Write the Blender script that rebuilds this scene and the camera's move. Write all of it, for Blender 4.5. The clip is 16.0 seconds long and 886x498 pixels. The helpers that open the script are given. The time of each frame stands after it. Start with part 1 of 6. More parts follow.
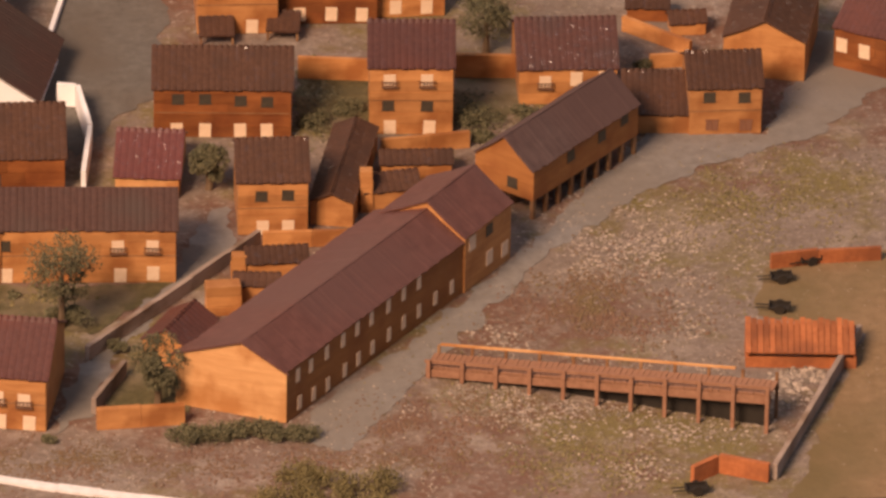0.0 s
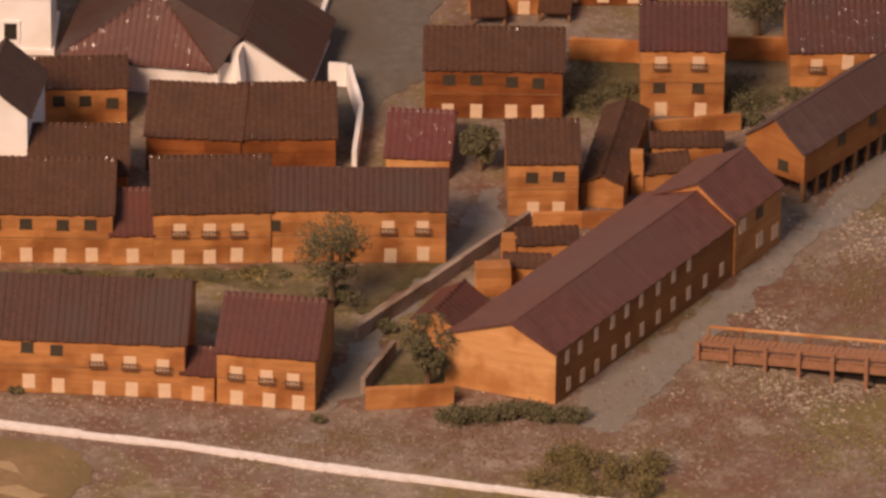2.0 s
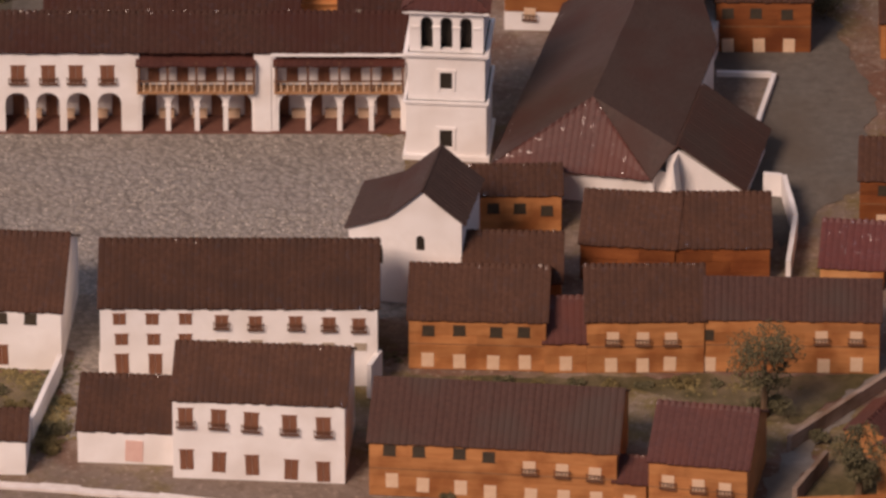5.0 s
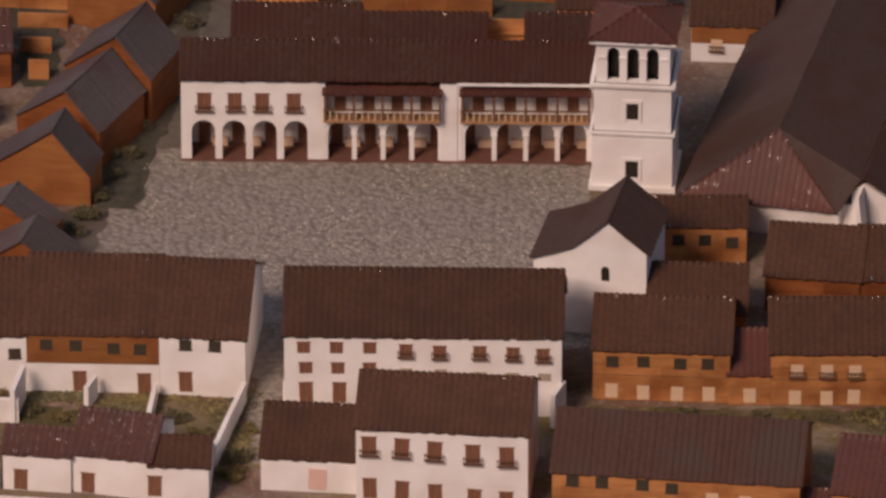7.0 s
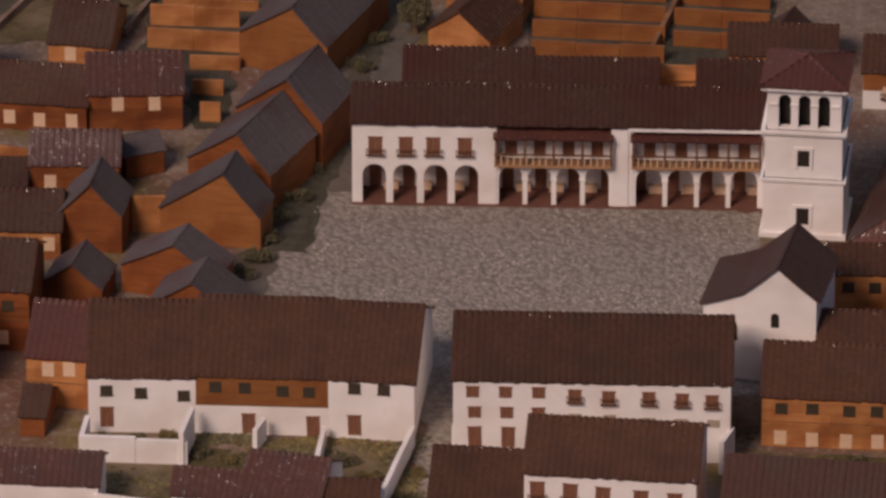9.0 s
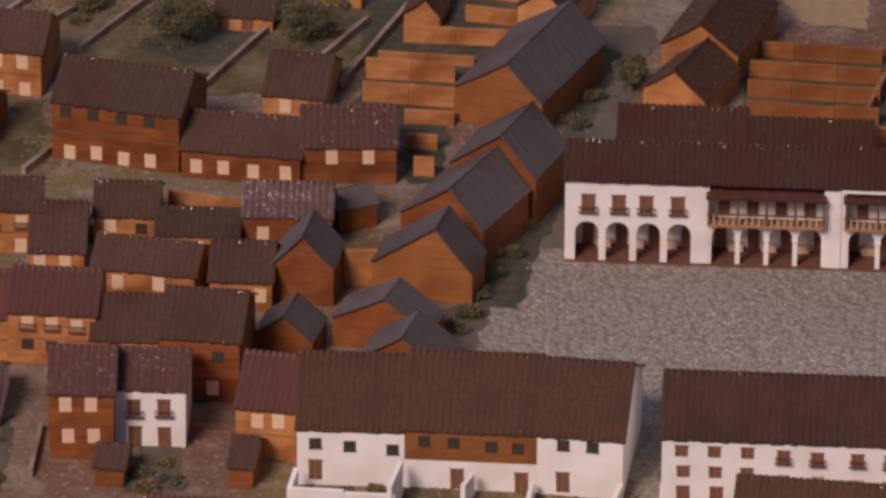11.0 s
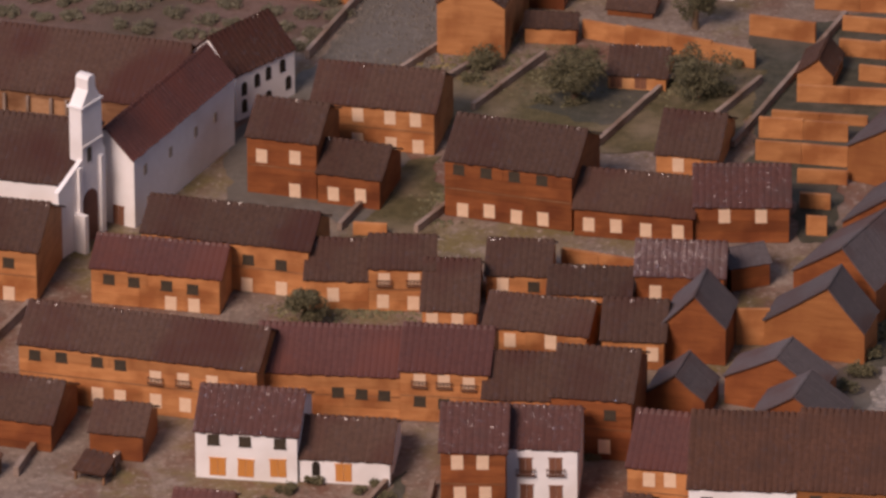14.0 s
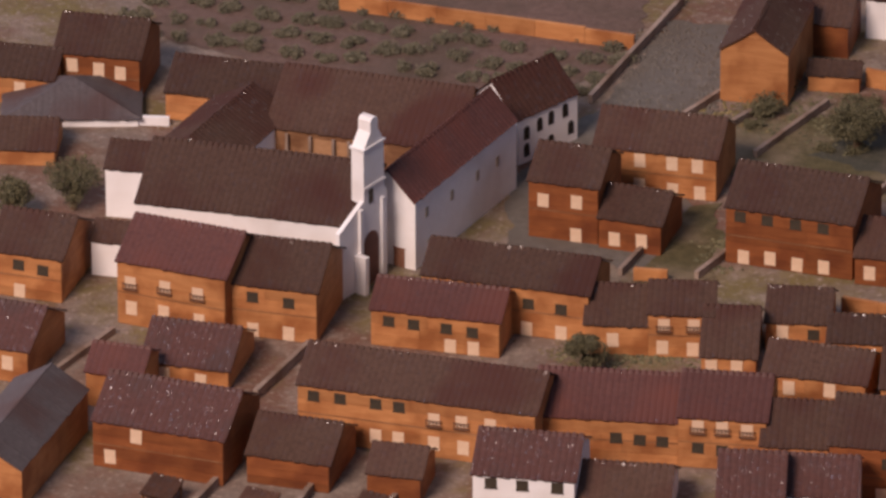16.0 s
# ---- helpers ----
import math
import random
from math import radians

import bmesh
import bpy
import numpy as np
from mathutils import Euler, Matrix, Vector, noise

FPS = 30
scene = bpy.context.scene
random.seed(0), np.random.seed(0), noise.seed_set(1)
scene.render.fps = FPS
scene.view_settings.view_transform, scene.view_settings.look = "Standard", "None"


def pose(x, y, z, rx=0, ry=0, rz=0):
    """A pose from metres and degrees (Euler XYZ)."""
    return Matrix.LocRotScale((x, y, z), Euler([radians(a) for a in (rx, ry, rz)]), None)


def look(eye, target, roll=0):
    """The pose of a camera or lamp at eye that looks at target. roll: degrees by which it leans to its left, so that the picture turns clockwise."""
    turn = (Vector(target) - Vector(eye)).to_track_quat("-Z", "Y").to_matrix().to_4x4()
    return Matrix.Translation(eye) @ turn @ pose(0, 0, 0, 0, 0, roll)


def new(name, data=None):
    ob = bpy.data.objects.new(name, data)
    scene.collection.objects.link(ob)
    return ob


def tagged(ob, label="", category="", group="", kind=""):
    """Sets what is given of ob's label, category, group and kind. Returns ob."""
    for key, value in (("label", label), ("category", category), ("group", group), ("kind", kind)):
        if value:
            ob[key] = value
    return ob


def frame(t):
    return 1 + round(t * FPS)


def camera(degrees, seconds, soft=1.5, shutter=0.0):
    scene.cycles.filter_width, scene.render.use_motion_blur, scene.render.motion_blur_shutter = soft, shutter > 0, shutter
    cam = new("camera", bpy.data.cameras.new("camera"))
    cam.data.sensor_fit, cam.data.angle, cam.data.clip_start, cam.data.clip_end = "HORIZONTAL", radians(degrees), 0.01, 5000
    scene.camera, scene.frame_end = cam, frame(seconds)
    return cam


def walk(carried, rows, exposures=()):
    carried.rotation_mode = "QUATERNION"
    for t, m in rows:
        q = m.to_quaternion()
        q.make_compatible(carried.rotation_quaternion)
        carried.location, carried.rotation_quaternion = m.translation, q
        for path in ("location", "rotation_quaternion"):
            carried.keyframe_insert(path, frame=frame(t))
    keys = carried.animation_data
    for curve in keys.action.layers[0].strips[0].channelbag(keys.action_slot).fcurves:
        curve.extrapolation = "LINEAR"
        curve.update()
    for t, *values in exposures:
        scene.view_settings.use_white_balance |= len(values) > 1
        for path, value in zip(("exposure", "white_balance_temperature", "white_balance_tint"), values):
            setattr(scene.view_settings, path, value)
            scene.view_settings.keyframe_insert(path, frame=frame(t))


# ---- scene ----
from mathutils import geometry

cam = camera(4.5, 16.0, soft=2.9)
S = 0.005                       # one town metre in the model (1:200)
EYE = (0.0, -927.287 * S, 493.047 * S)
PATH = [
    (0, 0.3228, -0.0939, 0.95),
    (0.5, 0.2924, -0.0991, 0.93),
    (1, 0.2614, -0.1042, 0.83),
    (1.5, 0.2300, -0.1073, 0.73),
    (2, 0.1981, -0.1081, 0.62),
    (2.5, 0.1658, -0.1069, 0.48),
    (3, 0.1330, -0.1021, 0.47),
    (3.5, 0.1005, -0.0666, 0.43),
    (4, 0.0677, -0.0153, 0.34),
    (4.5, 0.0337, -0.0008, 0.20),
    (5, 0.0000, -0.0000, 0.00),
    (7.5, -0.1043, 0.0334, -0.06),
    (8, -0.1237, 0.0344, -0.19),
    (8.5, -0.1446, 0.0473, -0.17),
    (9, -0.1677, 0.0724, 0.01),
    (11.5, -0.2986, 0.1304, 0.44),
    (12, -0.3277, 0.1358, 0.34),
    (12.5, -0.3591, 0.1427, 0.06),
    (13, -0.3928, 0.1517, -0.10),
    (13.5, -0.4277, 0.1615, -0.27),
    (14, -0.4626, 0.1717, -0.35),
    (14.5, -0.4976, 0.1826, -0.35),
    (15, -0.5326, 0.1929, -0.30),
    (15.5, -0.5676, 0.2006, -0.30),
    (16, -0.6025, 0.2059, -0.25),
]
walk(cam, [(t, look(EYE, (x, y, 0.0), roll)) for t, x, y, roll in PATH],
     exposures=[(0.0, 0.32, 8100, 23), (1.5, 0.05, 8100, 23), (3.0, -0.09, 7300, 23), (4.5, -0.29, 6800, 22), (7.5, -0.75, 6700, 22), (9.0, -0.85, 6500, 22), (11.5, -0.45, 6200, 22), (13.5, -0.27, 6200, 22), (16.0, -0.28, 6200, 22)])

# ---------- light: warm gallery lamp at the front left, a cool window in the west wall ----------
world = bpy.data.worlds.new("room_air")
world.use_nodes = True
scene.world = world
world.node_tree.nodes["Background"].inputs[0].default_value = (0.50, 0.64, 0.90, 1)
world.node_tree.nodes["Background"].inputs[1].default_value = 0.31


def area_lamp(name, eye, target, size, watts, color):
    d = bpy.data.lights.new(name, "AREA")
    d.size, d.energy, d.color = size, watts, color
    ob = new(name, d)
    ob.matrix_world = look(eye, target)
    return ob


area_lamp("gallery_lamp", (-2.35, -3.45, 3.75), (-0.1, 0.0, 0), 1.9, 425, (1.0, 0.80, 0.63))
area_lamp("window_light", (-5.95, 2.2, 2.3), (-0.3, 0.1, 0.0), 1.9, 115, (0.62, 0.74, 1.0))

# ---------- materials ----------


def nodes_of(name):
    m = bpy.data.materials.new(name)
    m.use_nodes = True
    nt = m.node_tree
    return m, nt, nt.nodes["Principled BSDF"]


def mat(name, c1, c2, rough=0.75, scale=300.0, stretch=(1, 1, 1), bump=0.3, spots=None, spot_scale=40.0, island=0.0, obj_var=0.0, spec=0.3, detail=6.0, depth=0.0012, glint=0.0, shine=0.61):
    m, nt, bsdf = nodes_of(name)
    N, L = nt.nodes.new, nt.links.new
    tc = N("ShaderNodeTexCoord")
    mp = N("ShaderNodeMapping")
    mp.inputs["Scale"].default_value = stretch
    L(tc.outputs["Object"], mp.inputs["Vector"])
    n1 = N("ShaderNodeTexNoise")
    n1.inputs["Scale"].default_value, n1.inputs["Detail"].default_value = scale, detail
    n1.inputs["Roughness"].default_value = 0.65
    L(mp.outputs["Vector"], n1.inputs["Vector"])
    ramp = N("ShaderNodeMapRange")
    ramp.inputs["From Min"].default_value, ramp.inputs["From Max"].default_value = 0.3, 0.7
    L(n1.outputs["Fac"], ramp.inputs["Value"])
    mix = N("ShaderNodeMix")
    mix.data_type = "RGBA"
    mix.inputs["A"].default_value, mix.inputs["B"].default_value = (*c1, 1), (*c2, 1)
    L(ramp.outputs["Result"], mix.inputs["Factor"])
    col = mix.outputs["Result"]
    if spots:
        n2 = N("ShaderNodeTexNoise")
        n2.inputs["Scale"].default_value, n2.inputs["Detail"].default_value = spot_scale, 4
        L(tc.outputs["Object"], n2.inputs["Vector"])
        r2 = N("ShaderNodeMapRange")
        r2.inputs["From Min"].default_value, r2.inputs["From Max"].default_value = 0.45, 0.65
        L(n2.outputs["Fac"], r2.inputs["Value"])
        mx = N("ShaderNodeMix")
        mx.data_type = "RGBA"
        mx.inputs["B"].default_value = (*spots, 1)
        L(r2.outputs["Result"], mx.inputs["Factor"])
        L(col, mx.inputs["A"])
        col = mx.outputs["Result"]
    if island or obj_var:
        hsv = N("ShaderNodeHueSaturation")
        L(col, hsv.inputs["Color"])
        if island:
            src = N("ShaderNodeNewGeometry").outputs["Random Per Island"]
            amount = island
        else:
            src = N("ShaderNodeObjectInfo").outputs["Random"]
            amount = obj_var
        mr = N("ShaderNodeMapRange")
        mr.inputs["To Min"].default_value, mr.inputs["To Max"].default_value = 1 - amount, 1 + amount
        L(src, mr.inputs["Value"])
        L(mr.outputs["Result"], hsv.inputs["Value"])
        col = hsv.outputs["Color"]
    L(col, bsdf.inputs["Base Color"])
    bsdf.inputs["Roughness"].default_value = rough
    bsdf.inputs["Specular IOR Level"].default_value = spec
    if bump:
        b = N("ShaderNodeBump")
        b.inputs["Strength"].default_value, b.inputs["Distance"].default_value = bump, depth
        fine = n1
        if glint:
            fine = N("ShaderNodeTexNoise")
            fine.inputs["Scale"].default_value, fine.inputs["Detail"].default_value = glint, 1.0
            L(tc.outputs["Object"], fine.inputs["Vector"])
        L(fine.outputs["Fac"], b.inputs["Height"])
        if glint:
            bsdf.inputs["Coat Roughness"].default_value = 0.05
            chip = N("ShaderNodeTexNoise")
            chip.inputs["Scale"].default_value, chip.inputs["Detail"].default_value = 430, 0.0
            L(tc.outputs["Object"], chip.inputs["Vector"])
            worn = N("ShaderNodeMapRange")
            worn.inputs["From Min"].default_value, worn.inputs["From Max"].default_value = shine, shine + 0.06
            L(chip.outputs["Fac"], worn.inputs["Value"])
            L(worn.outputs["Result"], bsdf.inputs["Coat Weight"])
            L(b.outputs["Normal"], bsdf.inputs["Coat Normal"])
        else:
            L(b.outputs["Normal"], bsdf.inputs["Normal"])
    return m


def earth_mat():
    m, nt, bsdf = nodes_of("dry_earth")
    N, L = nt.nodes.new, nt.links.new
    tc = N("ShaderNodeTexCoord")
    col = None
    first = (0.20, 0.147, 0.115, 1)
    for scale, lo, hi, tone, rough in ((7, 0.46, 0.56, (0.16, 0.078, 0.05, 1), 0.7), (9.5, 0.5, 0.6, (0.17, 0.125, 0.045, 1), 0.7), (26, 0.5, 0.68, (0.30, 0.232, 0.185, 1), 0.7), (170, 0.5, 0.75, (0.12, 0.08, 0.055, 1), 0.7), (300, 0.55, 0.7, (0.33, 0.255, 0.205, 1), 0.6)):
        n = N("ShaderNodeTexNoise")
        n.inputs["Scale"].default_value, n.inputs["Detail"].default_value, n.inputs["Roughness"].default_value = scale, 7, rough
        mp = N("ShaderNodeMapping")
        mp.inputs["Location"].default_value = (scale * 0.37, scale * 0.11, 0)
        L(tc.outputs["Object"], mp.inputs["Vector"])
        L(mp.outputs["Vector"], n.inputs["Vector"])
        r = N("ShaderNodeMapRange")
        r.inputs["From Min"].default_value, r.inputs["From Max"].default_value = lo, hi
        L(n.outputs["Fac"], r.inputs["Value"])
        mx = N("ShaderNodeMix")
        mx.data_type = "RGBA"
        mx.inputs["A"].default_value, mx.inputs["B"].default_value = first, tone
        if col:
            L(col, mx.inputs["A"])
        L(r.outputs["Result"], mx.inputs["Factor"])
        col = mx.outputs["Result"]
    L(col, bsdf.inputs["Base Color"])
    bsdf.inputs["Roughness"].default_value = 0.95
    b = N("ShaderNodeBump")
    b.inputs["Strength"].default_value, b.inputs["Distance"].default_value = 0.8, 0.0015
    L(n.outputs["Fac"], b.inputs["Height"])
    L(b.outputs["Normal"], bsdf.inputs["Normal"])
    return m


def cobble_mat():
    m, nt, bsdf = nodes_of("cobbled_grey")
    N, L = nt.nodes.new, nt.links.new
    tc = N("ShaderNodeTexCoord")
    wob = N("ShaderNodeTexNoise")
    wob.inputs["Scale"].default_value = 120
    L(tc.outputs["Object"], wob.inputs["Vector"])
    add = N("ShaderNodeMix")
    add.data_type = "VECTOR"
    add.inputs["Factor"].default_value = 0.004
    L(tc.outputs["Object"], add.inputs["A"])
    L(wob.outputs["Color"], add.inputs["B"])
    v = N("ShaderNodeTexVoronoi")
    v.inputs["Scale"].default_value, v.inputs["Randomness"].default_value = 330, 1.0
    L(add.outputs["Result"], v.inputs["Vector"])
    sep = N("ShaderNodeSeparateColor")
    L(v.outputs["Color"], sep.inputs["Color"])
    stone = N("ShaderNodeMix")
    stone.data_type = "RGBA"
    stone.inputs["A"].default_value, stone.inputs["B"].default_value = (0.235, 0.202, 0.174, 1), (0.335, 0.295, 0.258, 1)
    L(sep.outputs["Red"], stone.inputs["Factor"])
    big = N("ShaderNodeTexNoise")
    big.inputs["Scale"].default_value, big.inputs["Detail"].default_value = 30, 5
    L(tc.outputs["Object"], big.inputs["Vector"])
    rb = N("ShaderNodeMapRange")
    rb.inputs["From Min"].default_value, rb.inputs["From Max"].default_value = 0.35, 0.7
    L(big.outputs["Fac"], rb.inputs["Value"])
    worn = N("ShaderNodeMix")
    worn.data_type = "RGBA"
    worn.inputs["B"].default_value = (0.30, 0.255, 0.225, 1)
    L(stone.outputs["Result"], worn.inputs["A"])
    half = N("ShaderNodeMath")
    half.operation = "MULTIPLY"
    half.inputs[1].default_value = 0.75
    L(rb.outputs["Result"], half.inputs[0])
    L(half.outputs["Value"], worn.inputs["Factor"])
    joint = N("ShaderNodeMapRange")
    joint.inputs["From Min"].default_value, joint.inputs["From Max"].default_value = 0.45, 0.75
    L(v.outputs["Distance"], joint.inputs["Value"])
    dark = N("ShaderNodeMix")
    dark.data_type = "RGBA"
    dark.inputs["B"].default_value = (0.20, 0.172, 0.148, 1)
    L(worn.outputs["Result"], dark.inputs["A"])
    L(joint.outputs["Result"], dark.inputs["Factor"])
    L(dark.outputs["Result"], bsdf.inputs["Base Color"])
    bsdf.inputs["Roughness"].default_value = 0.75
    b = N("ShaderNodeBump")
    b.invert = True
    b.inputs["Strength"].default_value, b.inputs["Distance"].default_value = 0.7, 0.0015
    L(v.outputs["Distance"], b.inputs["Height"])
    L(b.outputs["Normal"], bsdf.inputs["Normal"])
    return m


GRAIN = (0.12, 0.12, 1.0)
M = {
    "wood": mat("honey_wood", (0.40, 0.160, 0.054), (0.545, 0.248, 0.092), 0.6, 420, GRAIN, 0.35, (0.31, 0.112, 0.036), 60, obj_var=0.14),
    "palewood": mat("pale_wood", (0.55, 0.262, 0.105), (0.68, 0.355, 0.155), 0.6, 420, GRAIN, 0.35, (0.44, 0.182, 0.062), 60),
    "redwood": mat("red_stained_wood", (0.18, 0.054, 0.016), (0.29, 0.096, 0.029), 0.6, 420, GRAIN, 0.35, (0.16, 0.045, 0.014), 60, obj_var=0.18),
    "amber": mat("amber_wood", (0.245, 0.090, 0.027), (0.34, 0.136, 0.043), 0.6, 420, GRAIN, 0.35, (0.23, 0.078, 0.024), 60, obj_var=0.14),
    "darkwood": mat("dark_wood", (0.14, 0.06, 0.026), (0.23, 0.11, 0.05), 0.7, 420, GRAIN, 0.35, (0.30, 0.16, 0.08), 80),
    "greywood": mat("grey_wood", (0.25, 0.18, 0.14), (0.36, 0.27, 0.22), 0.75, 420, GRAIN, 0.35, (0.20, 0.13, 0.09), 70, obj_var=0.15),
    "plaster": mat("white_plaster", (0.83, 0.785, 0.76), (0.89, 0.855, 0.84), 0.7, 200, (1, 1, 1), 0.25, (0.77, 0.715, 0.68), 50),
    "kerbwhite": mat("worn_whitewash", (0.66, 0.58, 0.54), (0.80, 0.74, 0.71), 0.8, 250, (1, 1, 1), 0.4, (0.56, 0.47, 0.42), 40),
    "brown": mat("brown_roof", (0.055, 0.026, 0.0165), (0.094, 0.044, 0.028), 0.65, 500, (1, 1, 1), 0.3, (0.060, 0.030, 0.0205), 60, obj_var=0.15, spec=0.15, depth=0.0026, glint=430, shine=0.665),
    "dark": mat("dark_roof", (0.054, 0.0245, 0.018), (0.090, 0.041, 0.030), 0.65, 500, (1, 1, 1), 0.3, (0.068, 0.040, 0.031), 35, obj_var=0.15),
    "red": mat("red_brown_roof", (0.070, 0.026, 0.021), (0.110, 0.042, 0.034), 0.55, 500, (1, 1, 1), 0.3, (0.11, 0.036, 0.026), 35, obj_var=0.15, depth=0.0026, glint=430, shine=0.70),
    "slate": mat("grey_brown_roof", (0.078, 0.064, 0.064), (0.116, 0.096, 0.098), 0.6, 500, (1, 1, 1), 0.3, (0.085, 0.052, 0.048), 35, obj_var=0.15, spec=0.25),
    "weathered": mat("weathered_roof", (0.10, 0.040, 0.032), (0.15, 0.062, 0.050), 0.5, 160, (1, 1, 1), 0.25, (0.12, 0.056, 0.047), 14),
    "rust": mat("rust_boards", (0.30, 0.085, 0.030), (0.44, 0.145, 0.055), 0.7, 420, (1, 1, 1), 0.3, (0.24, 0.075, 0.03), 60, obj_var=0.2),
    "drab": mat("drab_roof", (0.055, 0.0305, 0.0215), (0.091, 0.0505, 0.0365), 0.65, 500, (1, 1, 1), 0.3, (0.060, 0.024, 0.018), 24, obj_var=0.2, spec=0.15, depth=0.0026, glint=430, shine=0.665),
    "gloss": mat("wet_glazed_roof", (0.060, 0.025, 0.021), (0.098, 0.042, 0.036), 0.5, 500, (1, 1, 1), 1.0, (0.07, 0.034, 0.028), 50, spec=0.4, depth=0.0026, glint=430, shine=0.44),
    "darkstreet": mat("dark_street", (0.105, 0.090, 0.076), (0.165, 0.145, 0.125), 0.9, 160, (1, 1, 1), 0.5, (0.12, 0.095, 0.075), 14),
    "crimson": mat("crimson_roof", (0.095, 0.026, 0.022), (0.145, 0.042, 0.035), 0.5, 500, (1, 1, 1), 1.0, (0.11, 0.036, 0.03), 50, spec=0.4, depth=0.0026, glint=430),
    "moss_shade": mat("dark_moss_shade", (0.040, 0.038, 0.026), (0.085, 0.078, 0.055), 0.95, 200, (1, 1, 1), 0.7, (0.11, 0.095, 0.075), 25),
    "umber": mat("umber_roof", (0.040, 0.019, 0.0135), (0.070, 0.031, 0.022), 0.65, 500, (1, 1, 1), 0.3, (0.052, 0.018, 0.013), 24, obj_var=0.15, spec=0.15, depth=0.0026, glint=430, shine=0.665),
    "dusk": mat("dusky_roof", (0.082, 0.048, 0.042), (0.122, 0.075, 0.066), 0.6, 160, (1, 1, 1), 0.25, (0.10, 0.056, 0.048), 14, spec=0.2),
    "smoke": mat("smoky_roof", (0.050, 0.030, 0.025), (0.080, 0.050, 0.042), 0.6, 500, (1, 1, 1), 0.3, (0.062, 0.03, 0.024), 35, spec=0.2),
    "cobblestone": mat("cobble_stones", (0.22, 0.19, 0.162), (0.39, 0.345, 0.305), 0.85, 300, (1, 1, 1), 0.3, island=0.5),
    "crop": mat("grey_green_crop", (0.115, 0.105, 0.066), (0.195, 0.170, 0.115), 0.9, 250, (1, 1, 1), 0.3, island=0.3),
    "tile": mat("glazed_tile_roof", (0.064, 0.025, 0.019), (0.104, 0.042, 0.033), 0.6, 500, (1, 1, 1), 1.0, (0.07, 0.034, 0.028), 50, spec=0.3, depth=0.0026, glint=430),
    "cream": mat("cream_card", (0.66, 0.44, 0.29), (0.76, 0.56, 0.39), 0.7, 200, (1, 1, 1), 0.1),
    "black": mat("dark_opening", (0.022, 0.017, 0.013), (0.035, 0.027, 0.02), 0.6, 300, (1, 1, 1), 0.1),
    "glass": mat("dim_window", (0.045, 0.035, 0.026), (0.075, 0.058, 0.04), 0.4, 300, (1, 1, 1), 0.1),
    "shutter": mat("shutter_wood", (0.17, 0.072, 0.042), (0.26, 0.115, 0.066), 0.6, 420, (1, 1, 0.15), 0.2),
    "ochre": mat("ochre_door", (0.55, 0.22, 0.05), (0.62, 0.27, 0.07), 0.6, 420, (1, 1, 0.15), 0.2),
    "oak": mat("balcony_oak", (0.33, 0.17, 0.08), (0.45, 0.25, 0.13), 0.6, 420, (1, 1, 1), 0.2),
    "rail": mat("railing_wood", (0.12, 0.058, 0.034), (0.18, 0.09, 0.055), 0.6, 420, (1, 1, 1), 0.1),
    "pink": mat("pink_door", (0.68, 0.42, 0.36), (0.76, 0.52, 0.45), 0.7, 200),
    "clay": mat("dark_clay_floor", (0.13, 0.055, 0.04), (0.18, 0.08, 0.058), 0.7, 200),
    "rough": mat("rough_red_turf", (0.13, 0.065, 0.042), (0.22, 0.125, 0.085), 0.95, 200, (1, 1, 1), 0.9, (0.15, 0.10, 0.05), 30),
    "pierwood": mat("pier_wood", (0.24, 0.11, 0.062), (0.35, 0.175, 0.105), 0.7, 420, (1, 1, 1), 0.3),
    "sand": mat("pale_sand", (0.29, 0.195, 0.105), (0.37, 0.262, 0.15), 0.95, 200, (1, 1, 1), 0.3),
    "sage": mat("grey_panel", (0.36, 0.29, 0.22), (0.44, 0.36, 0.28), 0.7, 200),
    "cobble": cobble_mat(),
    "asphaltgrey": mat("grey_street", (0.17, 0.145, 0.125), (0.25, 0.22, 0.195), 0.85, 160, (1, 1, 1), 0.4, (0.20, 0.165, 0.135), 10),
    "grass": mat("dry_grass", (0.060, 0.050, 0.021), (0.125, 0.098, 0.045), 0.9, 200, (1, 1, 1), 0.8, (0.20, 0.15, 0.095), 25),
    "lawn": mat("ochre_meadow", (0.19, 0.118, 0.060), (0.27, 0.172, 0.095), 0.9, 160, (1, 1, 1), 0.5, (0.155, 0.108, 0.05), 12),
    "soil": mat("dark_soil", (0.115, 0.070, 0.055), (0.18, 0.115, 0.092), 0.9, 240, (1, 1, 1), 0.8, (0.10, 0.07, 0.05), 18),
    "earth": earth_mat(),
    "leaf": mat("foliage", (0.080, 0.072, 0.036), (0.165, 0.142, 0.078), 0.8, 250, (1, 1, 1), 0.3, island=0.45),
    "leaf_yellow": mat("dry_foliage", (0.125, 0.096, 0.036), (0.210, 0.160, 0.070), 0.8, 250, (1, 1, 1), 0.3, island=0.4),
    "bark": mat("bark", (0.10, 0.06, 0.035), (0.17, 0.11, 0.065), 0.9, 250, (1, 1, 0.3), 0.5),
    "pebble": mat("pebbles", (0.20, 0.15, 0.115), (0.36, 0.28, 0.22), 0.85, 300, (1, 1, 1), 0.3, island=0.5),
    "room": mat("gallery_wall", (0.52, 0.48, 0.44), (0.56, 0.52, 0.48), 0.9, 3, (1, 1, 1), 0.0),
    "gallery_floor": mat("gallery_floor", (0.20, 0.17, 0.14), (0.26, 0.22, 0.18), 0.5, 6, (1, 1, 1), 0.1),
    "table": mat("plinth_paint", (0.30, 0.26, 0.22), (0.34, 0.30, 0.26), 0.8, 20, (1, 1, 1), 0.0),
}

